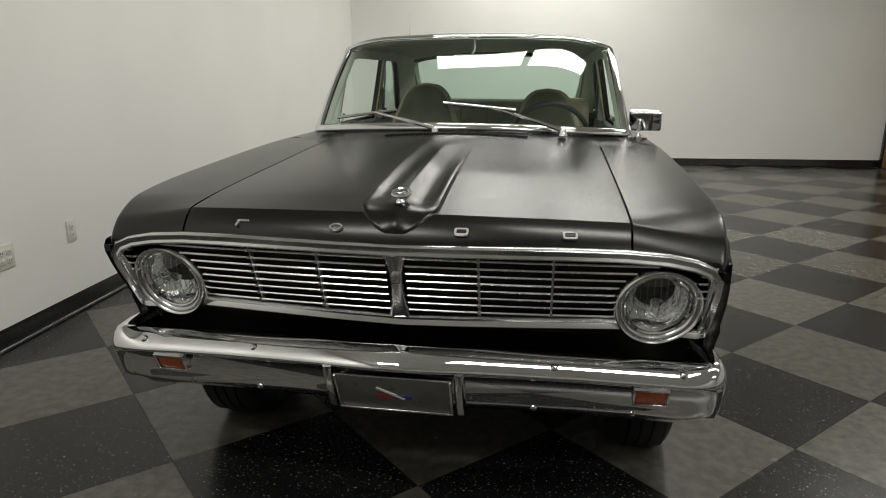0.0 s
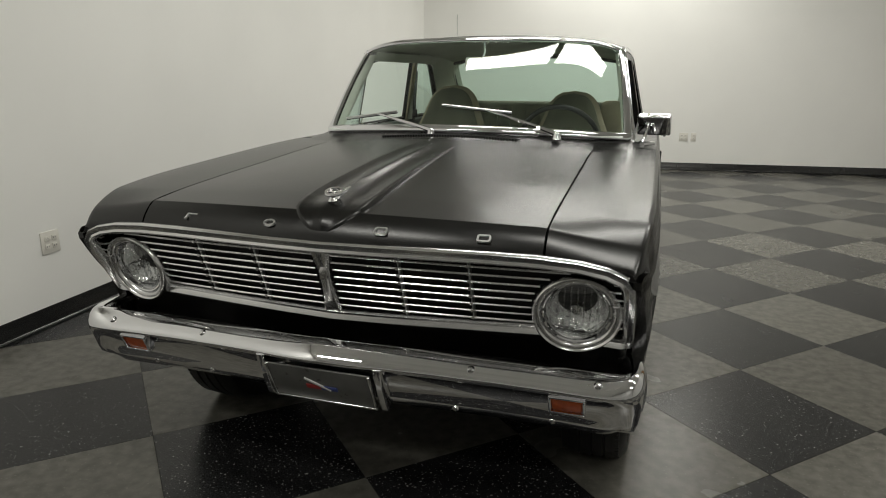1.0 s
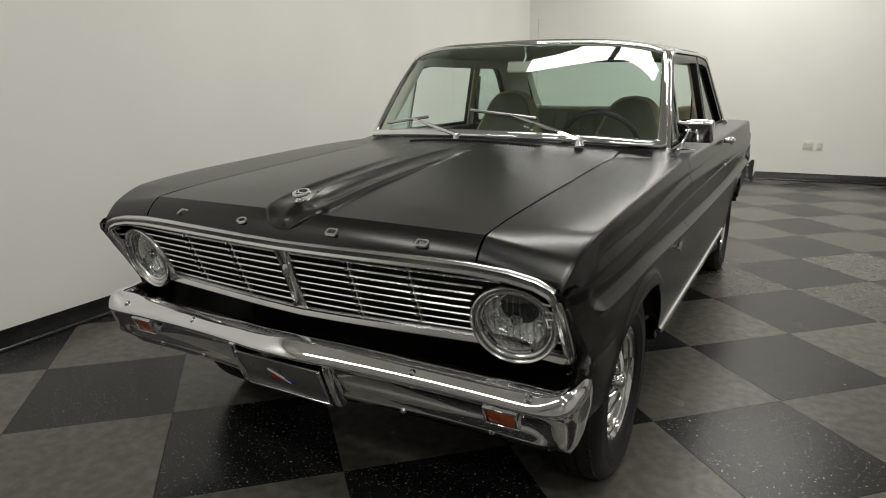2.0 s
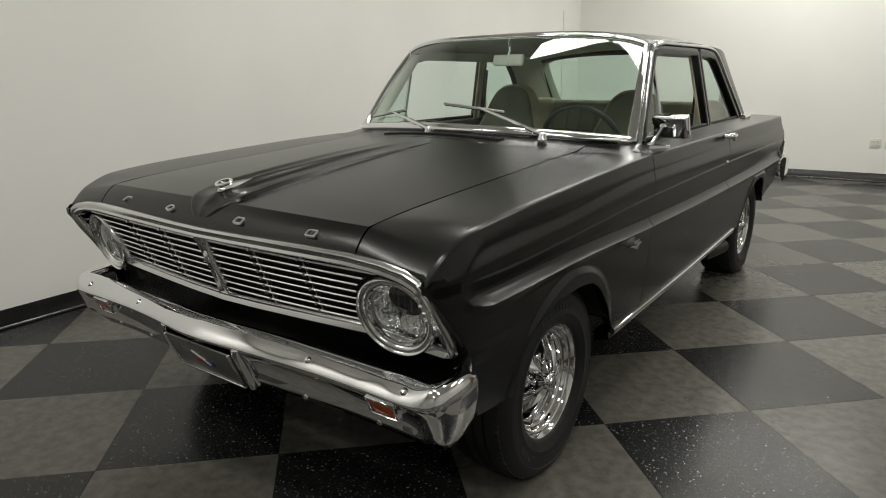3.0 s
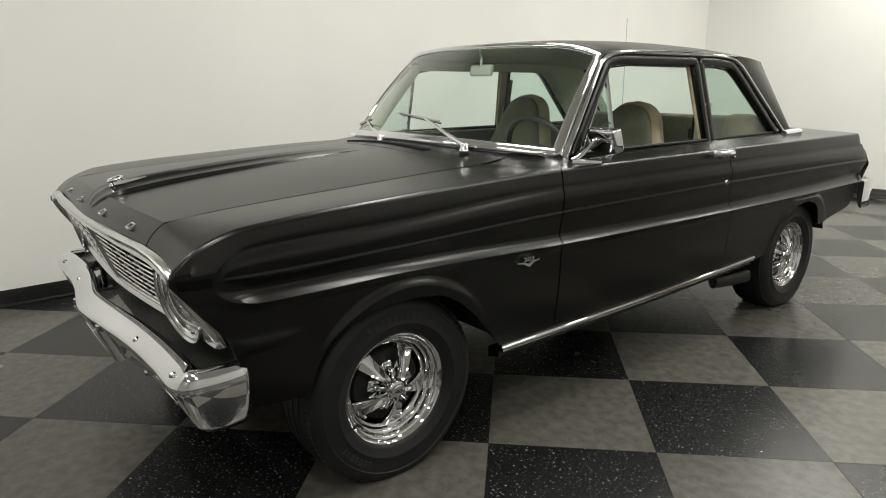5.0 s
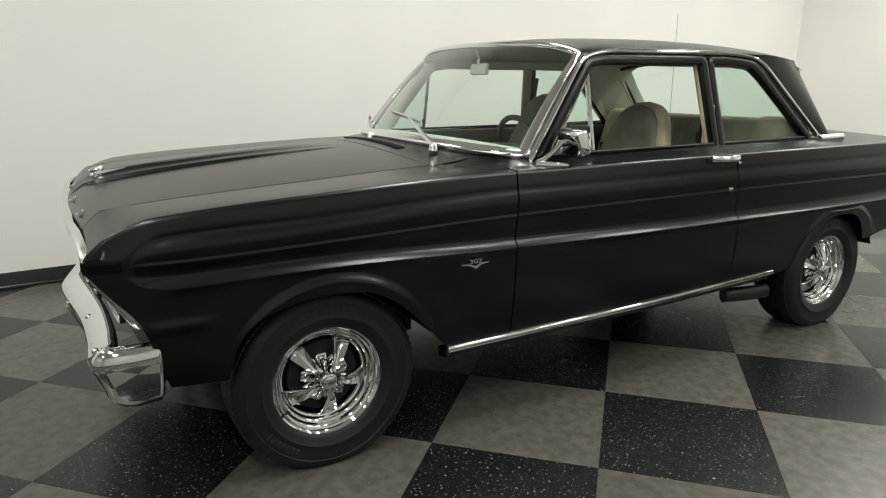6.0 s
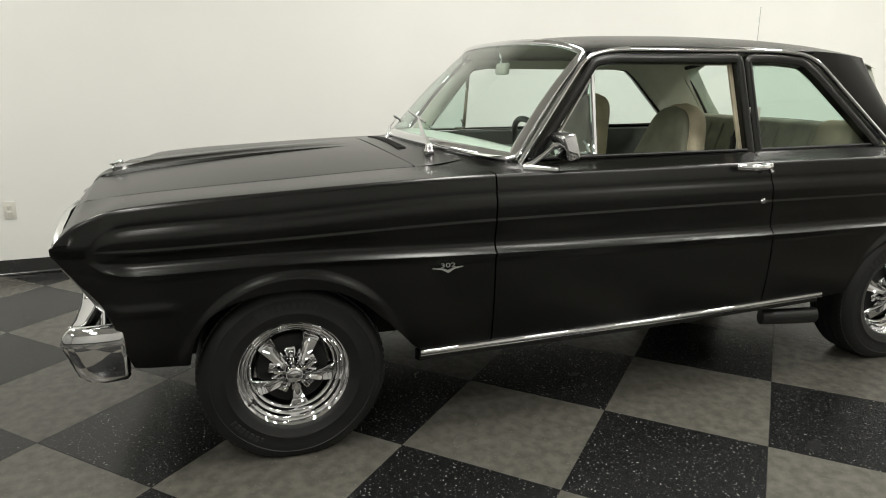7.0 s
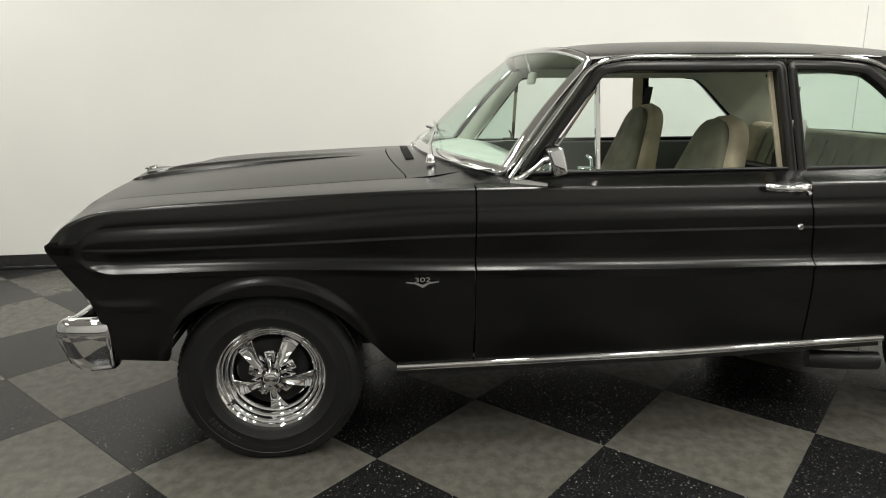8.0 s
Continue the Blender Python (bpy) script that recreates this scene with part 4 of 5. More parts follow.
for s in (1, -1):
    part("plate_bracket", sweep([(0.176 * s, -0.733, 0.515), (0.176 * s, -0.731, 0.497), (0.176 * s, -0.712, 0.45), (0.177 * s, -0.693, 0.405), (0.178 * s, -0.680, 0.378)], [(-0.014, -0.02), (-0.013, 0.000), (-0.008, 0.006), (0.008, 0.006), (0.013, 0.000), (0.014, -0.02)], (0, -1, 0.3)), CHROME, bumper, "", 50)


# ---- wheels ----
def wheel_meshes():
    """Rim, tyre, spokes and hub, facing +x, centred on the axle; the mounting face is at x = 0."""
    rim = lathe([(0.132, -0.15), (0.136, -0.10), (0.138, -0.062), (0.140, -0.052), (0.1455, -0.047), (0.150, -0.0455), (0.1525, -0.039), (0.1545, -0.033), (0.160, -0.0285), (0.1645, -0.027), (0.167, -0.0205), (0.169, -0.0145), (0.174, -0.0105), (0.1785, -0.009), (0.182, -0.003), (0.187, 0.003), (0.191, 0.006), (0.195, 0.003), (0.196, -0.01), (0.19, -0.03)], 72)
    tyre_prof = [(0.186, 0.0), (0.191, 0.008), (0.203, 0.015), (0.222, 0.021), (0.226, 0.0235), (0.231, 0.0235), (0.235, 0.022), (0.255, 0.023), (0.276, 0.021), (0.2775, 0.0225), (0.283, 0.021), (0.300, 0.013), (0.311, 0.003), (0.318, -0.010), (0.321, -0.024),
                 (0.323, -0.045), (0.317, -0.047), (0.317, -0.053), (0.323, -0.055), (0.324, -0.082), (0.318, -0.084), (0.318, -0.090), (0.324, -0.092), (0.323, -0.12), (0.317, -0.122), (0.317, -0.128), (0.323, -0.13), (0.320, -0.160), (0.308, -0.182), (0.27, -0.196), (0.21, -0.185), (0.186, -0.168)]
    tyre = lathe(tyre_prof, 120)
    return rim, tyre


RIM, TYRE = wheel_meshes()


def spoke_geo():
    """One spoke, pointing up: narrow at the hub, broad and dished at the rim."""
    rows = []
    for k in range(9):
        t = k / 8
        r = 0.034 + (0.1395 - 0.034) * t
        w = 0.012 + 0.021 * t ** 1.2
        x = 0.004 - 0.048 * t + 0.010 * math.sin(math.pi * t)
        ridge = 0.010 * (1 - t * 0.4)
        rows.append([(x - 0.030, -w * 1.05, r), (x - 0.004, -w, r), (x + 0.003, -w * 0.86, r), (x - ridge, -w * 0.25, r + 0.001), (x - ridge, w * 0.25, r + 0.001), (x + 0.003, w * 0.86, r), (x - 0.004, w, r), (x - 0.030, w * 1.05, r)])
    return flipped(grid(rows))


def lug_geo():
    """A boss between two spokes with its finger, pointing up."""
    a = moved(lathe([(0.0, 0.004), (0.007, 0.004), (0.010, 0.001), (0.010, -0.02), (0.018, -0.022), (0.024, -0.026), (0.026, -0.04)], 18), Matrix.Translation((-0.018, 0, 0.062)))
    f = sweep([(-0.008, 0, 0.030), (-0.004, 0, 0.048), (-0.010, 0, 0.070)], [(-0.007, -0.02), (-0.007, 0.002), (-0.004, 0.006), (0.004, 0.006), (0.007, 0.002), (0.007, -0.02)], (1, 0, 0))
    pl = box(-0.054, -0.036, -0.019, 0.019, 0.03, 0.086, 0.006)
    return join(a, f, pl)


SPOKE, LUG = spoke_geo(), lug_geo()
HUB = lathe([(0.0, 0.017), (0.016, 0.017), (0.019, 0.015), (0.020, 0.012), (0.024, 0.011), (0.028, 0.008), (0.031, 0.0), (0.034, -0.012), (0.040, -0.03)], 24)
AXLE_HEIGHT = 0.305


def loaded(geo):
    """The tyre under the car's weight: flat where it stands, with a slight bulge above."""
    return [(x + 0.007 * step(-z, 0.20, 0.29) * (1 if x > -0.09 else -1) * step(abs(x + 0.085), 0.06, 0.10), y, max(z, -AXLE_HEIGHT + 0.001)) for x, y, z in geo[0]], geo[1]


def tread_blocks():
    geos = []
    for k in range(80):
        geos.append(moved(box(-0.021, -0.002, -0.0098, 0.0098, 0.304, 0.3195, 0.002, 1), Matrix.Rotation(2 * math.pi * k / 80, 4, "X")))
    return join(*geos)


def wheel(x, y, turned):
    """One wheel, rolled to an angle in degrees: rim, tyre, five spokes, five bosses and a cap."""
    w = part("wheel", RIM, CHROME, car, "deep chrome five-spoke wheel with a black tyre", 40)
    part("tyre", loaded(TYRE), RUBBER, w, "black tyre with worn sidewall", 30)
    for k in range(5):
        a = math.pi + radians(turned) + 2 * math.pi * k / 5
        part("spoke", moved(SPOKE, Matrix.Rotation(a, 4, "X")), CHROME, w, "", 50)
        part("lug_boss", moved(LUG, Matrix.Rotation(a + math.pi / 5, 4, "X")), CHROME, w, "", 45)
    part("hub_cap", HUB, CHROME, w, "round chrome centre cap", 35)
    part("brake_drum", lathe([(0.0, -0.055), (0.12, -0.055), (0.125, -0.06), (0.125, -0.12)], 40), DARK, w)
    part("valve_stem", moved(lathe([(0.0, 0.022), (0.003, 0.021), (0.004, 0.014), (0.004, -0.01)], 10), Matrix.Rotation(radians(turned + 118), 4, "X") @ Matrix.Translation((-0.012, 0, 0.164))), BLACKPLASTIC, w)
    part("tread_shoulder", loaded(tread_blocks()), RUBBER, w)
    # raised plain bars where the tyre's marking stands
    for a0, n, step_a in ((-24, 9, 5.4), (118, 7, 4.4)):
        for k in range(n):
            ww = 0.0072 if k % 3 else 0.0052
            part("marking_bar", moved(box(0.0215, 0.0242, -ww, ww, 0.243, 0.264, 0.001, 1), Matrix.Rotation(radians(turned + a0 + step_a * k), 4, "X")), MARKING, w)
    w.matrix_basis = pose(x, y, AXLE_HEIGHT)
    return w


copy_thing(wheel(0.800, 0.0, 6), pose(-0.800, 0.0, AXLE_HEIGHT, 0, 0, 180))
copy_thing(wheel(0.795, 2.781, 31), pose(-0.795, 2.781, AXLE_HEIGHT, 0, 0, 180))
for y in (0.0, 2.781):
    part("axle", tube([(-0.70, y, 0.30), (0.70, y, 0.30)], 0.035, 12), DARK, car)


# ---- small exterior parts ----
left_door = DOORS[0]
for door, s in zip(DOORS, (1, -1)):
    g = join(sweep([(0.868, 1.722, 0.962), (0.893, 1.738, 0.962), (0.902, 1.785, 0.960), (0.900, 1.838, 0.959), (0.880, 1.855, 0.959)], ring(0.010, 10, 0.013)),
             box(0.865, 0.892, 1.828, 1.872, 0.945, 0.974, 0.006), box(0.865, 0.876, 1.728, 1.748, 0.952, 0.972, 0.003))
    h = part("door_handle", g if s == 1 else mirrored(g), CHROME, door, "chrome pull handle with push button", 45)
    g = moved(lathe([(0.0, 0.014), (0.007, 0.013), (0.008, 0.008), (0.008, 0.0)], 16), Matrix.Translation((0.882, 1.866, 0.940)))
    part("push_button", g if s == 1 else mirrored(g), CHROME, h)
    g = moved(lathe([(0.0, 0.007), (0.009, 0.007), (0.012, 0.004), (0.013, 0.0)], 20), Matrix.Translation((0.864, 1.866, 0.818)))
    part("door_lock", g if s == 1 else mirrored(g), CHROME, door)

mirror_stem = sweep([(0.775, 0.855, 0.982), (0.785, 0.88, 0.995), (0.795, 0.925, 1.03), (0.800, 0.955, 1.058)], ring(0.009, 10, 0.007), (1, 0, 0), scale=[1.6, 1.2, 0.9, 0.9])
mr = part("side_mirror", join(mirror_stem, sweep([(0.782, 0.842, 0.985), (0.805, 0.90, 0.983), (0.828, 0.960, 0.977)], [(-0.010, -0.012), (-0.010, 0.003), (-0.005, 0.007), (0.005, 0.007), (0.010, 0.003), (0.010, -0.012)]), tube([(0.79, 0.95, 1.05), (0.80, 0.985, 1.066)], 0.012, 10)), CHROME, left_door, "square chrome door mirror on a stem", 45)
head_m = Matrix.Translation((0.828, 0.987, 1.060)) @ Matrix.Rotation(radians(-8), 4, "Z") @ Matrix.Rotation(radians(17), 4, "X")
part("mirror_shell", moved(box(-0.075, 0.072, -0.026, 0.02, -0.046, 0.046, 0.009, 3), head_m), CHROME, mr, "", 45)
part("mirror_glass", moved(box(-0.068, 0.065, 0.0195, 0.022, -0.042, 0.042, 0.001), head_m), CHROME, mr)

# engine badge: a shallow V with bright numerals
badge_x = 0.8715
bd = part("fender_badge", join(sweep([(badge_x, 0.474, 0.660), (badge_x, 0.508, 0.656), (badge_x + 0.001, 0.530, 0.646), (badge_x, 0.552, 0.656), (badge_x, 0.586, 0.660)], [(-0.003, -0.002), (-0.003, 0.003), (0.003, 0.003), (0.003, -0.002)], (1, 0, 0), scale=[0.5, 1, 1.6, 1, 0.5])), BADGE, FENDERS[0], "chrome V-shaped engine badge with numerals", 45)
txt = bpy.data.curves.new("numerals", "FONT")
txt.body, txt.size, txt.extrude, txt.align_x = "302", 0.022, 0.0012, "CENTER"
tx = new("numerals", txt)
tx.data.materials.append(BADGE)
tx.parent = bd
tx.matrix_basis = pose(badge_x + 0.0025, 0.530, 0.661, 90, 0, 90) @ Matrix.Diagonal((1.7, 1, 1, 1))

# wipers
def wiper(px, py, pz, tip, bend):
    p, t, b = Vector((px, py, pz)), Vector(tip), Vector(bend)
    w = part("wiper", join(lathe([(0.0, 0.022), (0.010, 0.02), (0.014, 0.012), (0.016, 0.0), (0.02, -0.01)], 16, "z"),), CHROME, car, "chrome windshield wiper at rest", 45)
    w.location = p
    arm = [Vector((0, 0, 0.012)), (b - p) * 0.35 + Vector((0, -0.01, 0.012)), b - p]
    part("arm", sweep(arm, [(-0.007, -0.003), (-0.007, 0.002), (0, 0.006), (0.007, 0.002), (0.007, -0.003)], (0, -0.6, 0.8), scale=[1.5, 1.1, 0.7]), CHROME, w, "", 45)
    d = (b - t)
    part("blade", sweep([t - p, b - p + d * 0.1, b - p + d * 0.55], [(-0.004, -0.005), (-0.003, 0.003), (0.003, 0.003), (0.004, -0.005)], (0, -0.6, 0.8)), BADGE, w)
    part("rubber_edge", sweep([t - p + Vector((0, 0.004, -0.006)), b - p + Vector((0, 0.004, -0.006)), b - p + d * 0.55 + Vector((0, 0.004, -0.006))], [(-0.003, -0.003), (-0.002, 0.003), (0.002, 0.003), (0.003, -0.003)], (0, -0.6, 0.8)), SEAL, w)


def on_ws(x, t, out=0.016):
    s = x / (0.718 + (0.648 - 0.718) * t)
    return ws(s, t, out)


wiper(0.440, 0.595, 1.024, on_ws(-0.085, 0.20), on_ws(0.12, 0.16))
wiper(-0.105, 0.562, 1.028, on_ws(-0.60, 0.075, 0.022), on_ws(-0.40, 0.105, 0.022))

# cowl vent: a row of slits
for k in range(50):
    x = -0.31 + 0.0121 * k
    y0 = 0.500 + 0.05 * abs(x) ** 1.6
    z = hood_z(x, 0.45) + 0.0095
    part("vent_slit", [[(x + sx * 0.0034 + dy * 0.25, y0 + dy, z + dz) for sx in (-1, 1) for dy in (0.0, 0.034) for dz in (-0.008, 0.0012)], [(0, 1, 3, 2), (4, 6, 7, 5), (0, 4, 5, 1), (2, 3, 7, 6), (1, 5, 7, 3)]], DARK, cowl)

# antenna on the right rear quarter
an = part("antenna", join(tube([(-0.78, 3.27, 0.98), (-0.78, 3.262, 1.753)], 0.0022, 8, (1, 0, 0)), moved(lathe([(0.0, 0.03), (0.008, 0.028), (0.012, 0.01), (0.02, 0.0)], 16, "z"), Matrix.Translation((-0.78, 3.27, 0.968))), moved(lathe([(0.0, 0.004), (0.004, 0.0), (0.0, -0.004)], 10, "z"), Matrix.Translation((-0.78, 3.262, 1.754)))), CHROME, car, "thin chrome whip antenna")

# rear bumper
rear_path = [(-0.870, 3.49), (-0.874, 3.58), (-0.860, 3.655), (-0.81, 3.70), (-0.4, 3.725), (0, 3.73), (0.4, 3.725), (0.81, 3.70), (0.860, 3.655), (0.874, 3.58), (0.870, 3.49)]
part("rear_bumper", sweep([(x, y, 0.605) for x, y in rear_path], [(-0.034, -0.095), (-0.022, -0.088), (-0.008, -0.055), (0.0, -0.01), (0.002, 0.035), (-0.004, 0.062), (-0.014, 0.076), (-0.028, 0.080), (-0.036, 0.07)], (0, 0, 1)), CHROME, car, "chrome rear bumper", 50)


# ---- interior ----
def cushion(w, d, h, bev=0.04, seg=4):
    return box(-w / 2, w / 2, -d / 2, d / 2, 0, h, bev, seg)


def seat_back(w0_, w1_, h, thick, ribs=5):
    """A tall bucket back that narrows into a rounded head, with pleats down its face."""
    rows = []
    n = 40
    for k in range(n + 1):
        t = k / n
        wz = (w0_ + (w1_ - w0_) * step(t, 0.35, 0.95)) / 2
        wz *= math.sqrt(max(0.0, 1 - max(0, (t - 0.78) / 0.22) ** 2.6)) * 0.999 + 0.001
        th = thick * (1 - 0.45 * t) * (math.sqrt(max(0.0, 1 - max(0, (t - 0.86) / 0.14) ** 2.2)) * 0.98 + 0.02)
        r = []
        m = 40
        for j in range(m):
            a = 2 * math.pi * j / m
            c, s = math.cos(a), math.sin(a)
            x = wz * math.copysign(abs(c) ** 0.6, c)
            y = th / 2 * math.copysign(abs(s) ** 0.55, s)
            if s < -0.3 and abs(x) < wz * 0.62 and t < 0.9:
                y += 0.006 * abs(math.sin(x / wz * ribs * 1.4))
            r.append((x, y, h * t))
        rows.append(r)
    V, F = grid(rows, closed=True)
    F.append(tuple(range(len(rows) * 40 - 40, len(rows) * 40)))
    return V, F


SEATBACK = seat_back(0.49, 0.29, 0.62, 0.16)
INSERT = seat_back(0.43, 0.25, 0.590, 0.085, 7)
for s, dy, dz in ((1, 0.084, -0.042), (-1, 0.052, -0.013)):
    seat = part("front_seat", moved(cushion(0.52, 0.52, 0.16), pose(0.365 * s, 1.44, 0.55, 6)), SEAT, car, "beige velour bucket seat with an integral headrest", 50)
    part("backrest", moved(flipped(SEATBACK), pose(0.365 * s, 1.585 + dy, 0.635 + dz, -17)), SEAT, seat, "", 60)
    part("piping", moved(tube([(0.5 * math.cos(a) * 0.31, 0.028, 0.44 + 0.155 * math.sin(a)) for a in np.linspace(0.0, math.pi, 22)], 0.004, 6, (0, 1, 0)), pose(0.365 * s, 1.585 + dy, 0.635 + dz, -17)), SEAT, seat)
    part("seat_insert", moved(flipped(INSERT), pose(0.365 * s, 1.538 + dy, 0.650 + dz, -16.5)), PLEATED, seat, "pleated olive-grey insert", 60)
    part("seat_base", box(0.365 * s - 0.22, 0.365 * s + 0.22, 1.24, 1.64, 0.40, 0.565), DASH, seat)
rs = part("rear_seat", moved(box(-0.64, 0.64, 2.02, 2.50, 0.5, 0.66, 0.05, 4), Matrix()), SEATGREY, car, "grey-green rear bench seat", 50)
part("backrest", moved(box(-0.64, 0.64, -0.08, 0.09, 0, 0.49, 0.05, 4), pose(0, 2.46, 0.62, -18)), SEATGREY, rs, "", 50)
for x in np.linspace(-0.55, 0.55, 12):
    part("pleat", moved(tube([(x, -0.083, 0.06), (x, -0.084, 0.43)], 0.006, 6, (0, 1, 0)), pose(0, 2.46, 0.62, -18)), SEATGREY, rs)
for s in (1, -1):
    part("bolster", moved(box(-0.10, 0.10, -0.095, 0.09, 0, 0.50, 0.06, 5), pose(0.555 * s, 2.455, 0.62, -18)), SEAT, rs, "beige side bolster", 60)
part("parcel_shelf", box(-0.62, 0.62, 2.56, 2.88, 0.985, 1.0), SEATGREY, car)
part("cabin_floor", box(-0.70, 0.70, 0.66, 2.5, 0.40, 0.415), DASH, car)
rows = []
for k, (y, z) in enumerate([(0.62, 1.025), (0.75, 1.03), (0.90, 1.025), (1.0, 1.01), (1.035, 0.985), (1.04, 0.95), (1.02, 0.93), (0.98, 0.80), (0.95, 0.72)]):
    rows.append([(x, y + (0.12 * (abs(x) / 0.7) ** 2 if k < 2 else 0.0), z - 0.01 * (abs(x) / 0.7) ** 2) for x in np.linspace(-0.70, 0.70, 21)])
dash = part("dashboard", flipped(grid(rows)), DASHPAD, car, "grey-green padded dashboard", 50)
part("instrument_hood", sweep([(x, 1.045, 0.975 + 0.02 * math.cos((x - 0.36) * 6)) for x in np.linspace(0.16, 0.56, 9)], ring(0.03, 10, 0.02)), DASH, dash)
sw_m = pose(0.385, 1.10, 0.955, 114, 0, 0)
st = part("steering_wheel", moved(tube([(0.19 * math.cos(a), 0.19 * math.sin(a), 0) for a in np.linspace(0, 2 * math.pi, 48, endpoint=False)], 0.0125, 10, closed=True), sw_m), BLACKPLASTIC, car, "thin-rimmed black steering wheel", 60)
part("spokes", moved(join(tube([(-0.185, 0, 0), (0, 0.01, 0.03), (0.185, 0, 0)], 0.011, 8), moved(lathe([(0, 0.01), (0.04, 0.005), (0.055, -0.01), (0.05, -0.04)], 24, "z"), Matrix.Translation((0, 0, 0.03)) @ Matrix.Rotation(math.pi, 4, "X"))), sw_m), BLACKPLASTIC, st)
part("column", moved(tube([(0, 0, 0.03), (0, 0, 0.3)], 0.028, 14, (1, 0, 0)), sw_m), BLACKPLASTIC, st)
# headliner and pillar linings, just inside the roof
rows = [[tuple(roof_pt(s * 0.985, 1.06 + 0.09 * abs(s) ** 2 + (2.58 - 1.06) * k / 20) + Vector((0, 0, -0.022 if 0 < k else -0.01))) for s in SS] for k in range(21)]
part("headliner", flipped(grid(rows)), LINER, car, "pale cloth headliner")
for s in (1, -1):
    rows = []
    for k in range(9):
        t = k / 8
        r = []
        for u in (0, 0.25, 0.5, 0.75, 1.0, 1.13):
            a = roof_pt(1, 2.19 + 0.40 * u)
            b = Vector((0.72 - 0.13 * u ** 1.5, 2.64 + 0.20 * u, 1.0))
            p = a.lerp(b, t)
            r.append(((p.x - 0.03 + 0.016 * math.sin(math.pi * t)) * s, p.y + 0.01 * u, p.z - 0.012 * (1 - t)))
        rows.append(r)
    part("pillar_lining", grid(rows), LINER, car)
    rw = [[a.lerp(b, t / 10) + Vector((0, 0.006, 0.006)) * math.sin(math.pi * t / 10) + Vector((0, -0.018, -0.02)) for a, b in zip(back_top, back_foot)] for t in range(11)]
    part("rear_window_lining", grid([[(s * abs(r[j].x) * 0.985, r[j].y, r[j].z) for j in range(0, 3)] for r in rw]), LINER, car)
    ql = [(s * (p.x - 0.026), p.y, p.z) for p in on_side(rounded([(1.89, 1.372), (2.06, 1.376), (2.19, 1.364), (2.26, 1.317), (2.61, 1.015)], 0.03))]
    part("window_lining", sweep(ql, [(-0.024, -0.004), (-0.024, 0.004), (0.03, 0.004), (0.03, -0.004)], (s, 0, 0.2)), LINER, car)
    rows = []
    for k in range(13):
        t = 0.02 + 0.96 * k / 12
        e = ws(s, t)
        z = e.z - 0.004
        dy = lerp(z, [1.0, 1.352], [0.93, 1.20])
        d = Vector((s * (gx(z) - 0.026), dy, z))
        q = Vector((e.x - s * 0.012, e.y + 0.012, z))
        rows.append([tuple(q.lerp(d, u) + Vector((-s * 0.014 * math.sin(math.pi * u), 0, 0))) for u in (0, 0.25, 0.5, 0.75, 1.0)])
    part("windshield_pillar_lining", grid(rows), LINER, car)
    rows = [[(s * (gx(z) - 0.028 - o), y, z) for y in np.linspace(1.17, 2.24, 12)] for o, z in ((0.0, 1.345), (0.004, 1.352), (0.006, 1.37), (0.02, 1.392))]
    part("window_header_lining", grid(rows), LINER, car)
    part("vent_latch", join(tube([(s * 0.708, 1.150, 1.020), (s * 0.700, 1.150, 1.045), (s * 0.690, 1.135, 1.062)], 0.006, 8, (0, 1, 0)), box(s * 0.705 - 0.008, s * 0.705 + 0.008, 1.10, 1.16, 1.008, 1.022, 0.003)), CHROME, DOORS[0 if s == 1 else 1], "small chrome vent window latch")
    part("door_lining", grid([[(s * x, y, z) for y in np.linspace(0.80, 2.55, 14)] for x, z in ((0.722, 0.998), (0.700, 0.99), (0.690, 0.90), (0.695, 0.70), (0.71, 0.42))]), DASH, car)
    part("belt_pillar_lining", box(s * 0.69 - 0.02, s * 0.69 + 0.02, 1.875, 1.945, 1.0, 1.18), LINER, car)
    part("pillar_cover", sweep([(s * (gx(z) - 0.026), 1.884 - 0.115 * (z - 1.0), z) for z in (0.99, 1.2, 1.36)], [(-0.028, -0.004), (-0.028, 0.006), (0.028, 0.006), (0.028, -0.004)], (s, 0, 0.2)), SEAT, car)
    part("seat_belt", join(sweep([(s * 0.655, 1.92, 1.30), (s * 0.66, 1.90, 1.15), (s * 0.665, 1.87, 0.98)], [(-0.022, -0.001), (-0.022, 0.001), (0.022, 0.001), (0.022, -0.001)], (s, 0, 0)), box(s * 0.655 - 0.012, s * 0.655 + 0.012, 1.865, 1.895, 1.01, 1.06, 0.005)), BLACKPLASTIC, car)
im = part("interior_mirror", moved(box(-0.09, 0.09, -0.012, 0.012, -0.027, 0.027, 0.011, 3), pose(-0.015, 1.095, 1.335, -8, 0, -8)), OUTLET, car, "small pale interior mirror on a stem", 45)
part("stem", tube([(-0.015, 1.09, 1.35), (0.005, 1.075, 1.385), (0.005, 1.06, 1.44)], 0.006, 8, (1, 0, 0)), CHROME, im)

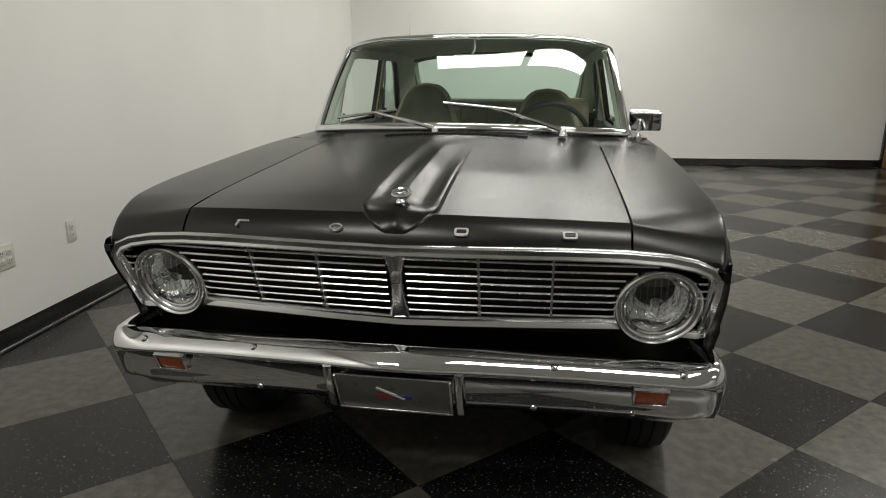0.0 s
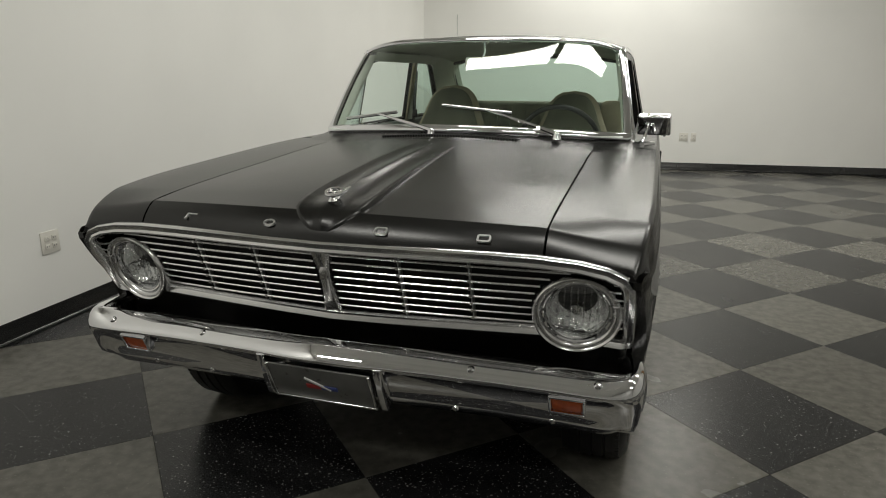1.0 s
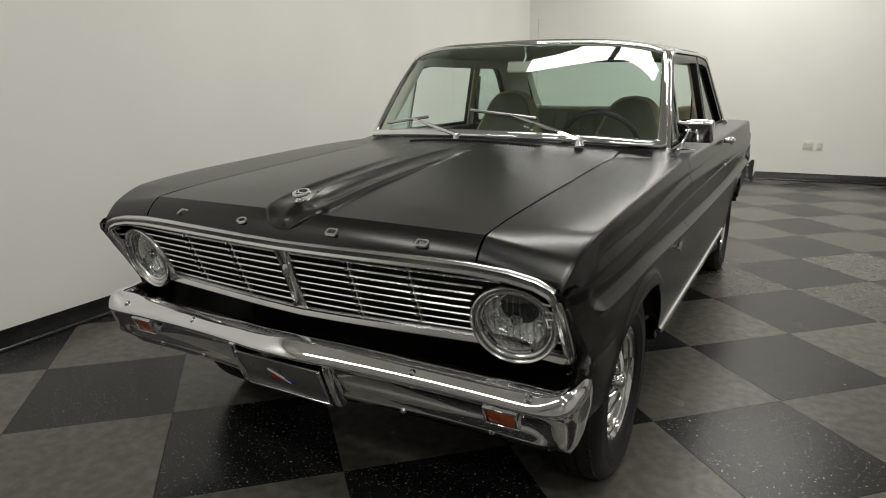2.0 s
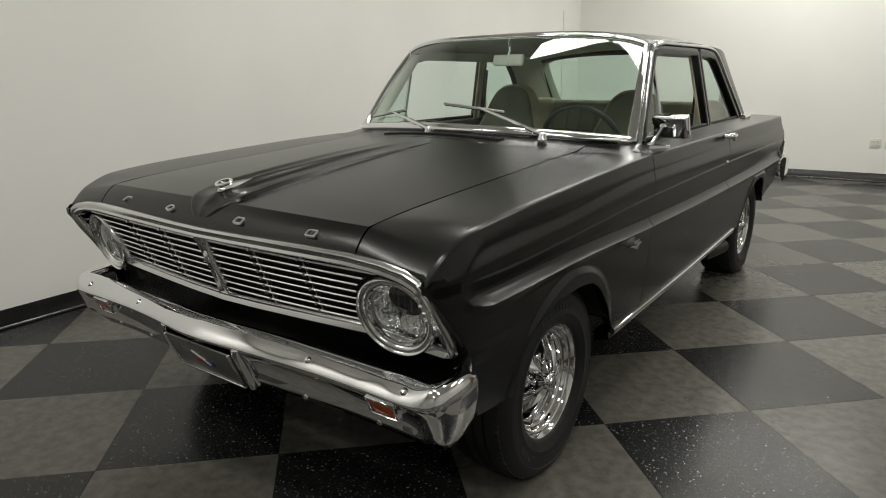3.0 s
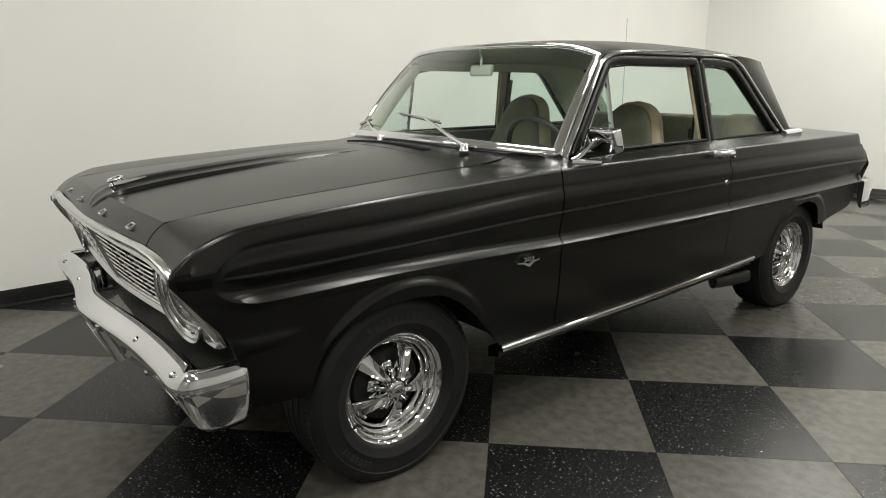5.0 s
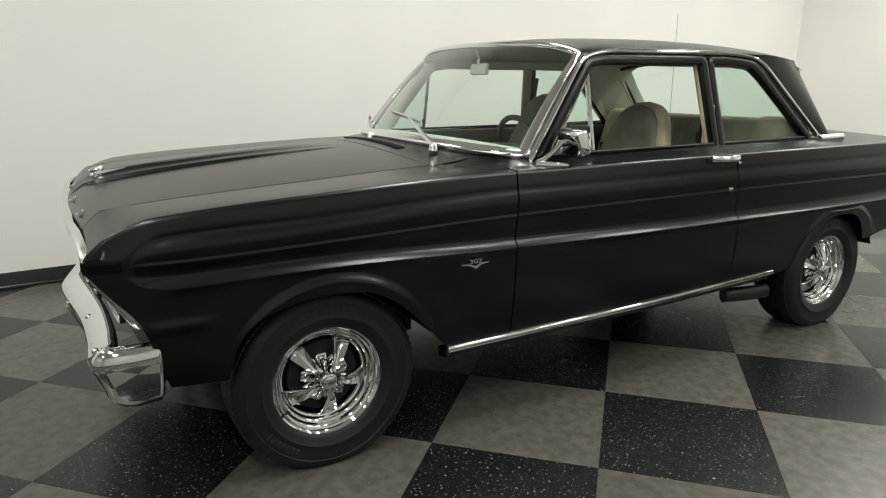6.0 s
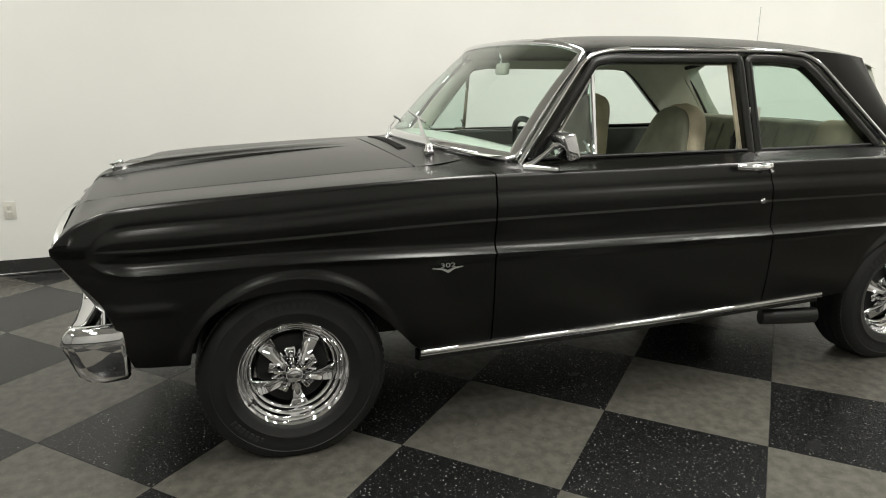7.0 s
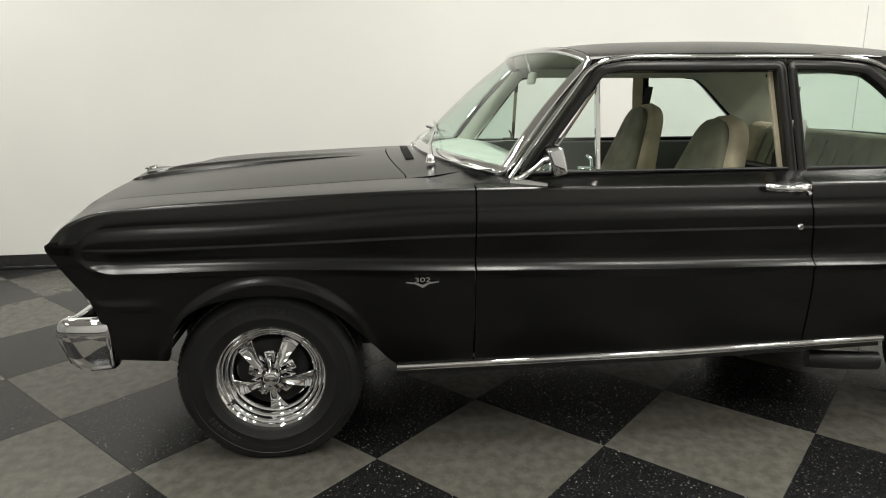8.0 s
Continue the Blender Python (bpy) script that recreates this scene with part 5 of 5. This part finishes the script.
# ---- outlets on the walls ----
outlet((west_x(0.33), 0.33, 0.432), 92.9, 2)
outlet((west_x(0.81), 0.81, 0.447), 92.9)
outlet((west_x(-1.55), -1.55, 0.44), 92.9)
outlet((1.24, north_y(1.24), 0.46), 5.7, 2)
outlet((1.37, north_y(1.37), 0.46), 5.7)

# ---- wooden door at the far corner ----
dr = new("wooden_door")
part("leaf", box(5.075, 5.115, 7.02, 7.90, 0.01, 2.1, 0.004), WOOD, dr)
for y0, y1, z0, z1 in ((6.95, 7.018, 0.0, 2.17), (7.902, 7.97, 0.0, 2.17), (7.018, 7.902, 2.104, 2.17)):
    part("door_frame", box(5.06, 5.116, y0, y1, z0, z1, 0.004), BASEBOARD, dr, "dark painted frame")
for z0, z1 in ((0.2, 0.95), (1.1, 1.95)):
    part("panel", box(5.068, 5.076, 7.16, 7.76, z0, z1, 0.004), WOOD, dr)
part("door_knob", moved(lathe([(0.0, -0.05), (0.02, -0.048), (0.026, -0.035), (0.012, -0.02), (0.012, 0.0)], 18), Matrix.Translation((5.075, 7.09, 1.0))), CHROME, dr)
tagged(dr, "closed brown wooden door in the assumed east wall", "door")

for ob in bpy.data.objects:
    if ob.type == "MESH" and ob.data.materials and ob.data.materials[0] in (GLASS, CLEAR):
        ob.visible_shadow = False

# ---- floor tiles: squares laid at 45 degrees to the car ----
HALF, TX, TY = 0.4207, 0.859, 0.362


def tile_mesh(name, material):
    q = HALF * math.sqrt(2) / 2 - 0.0006
    V, F = box(-q, q, -q, q, -0.003, 0.0, 0.0007, 1)
    me = bpy.data.meshes.new(name)
    me.from_pydata(V, [], F)
    me.materials.append(material)
    return me


TL, TD = tile_mesh("floor_tile", TILELIGHT), tile_mesh("floor_tile", TILEDARK)
for i in range(-10, 13):
    for j in range(-16, 21):
        if (i + j) % 2 == 0:
            continue
        x, y = TX + i * HALF, TY + j * HALF
        if x < west_x(y) - 0.35 or x > 5.4 or y < -5.3 or y > north_y(x) + 0.35:
            continue
        ob = new("floor_tile", TD if i % 2 else TL)
        ob.parent = floor
        ob.matrix_basis = pose(x, y, 0, 0, 0, 45)
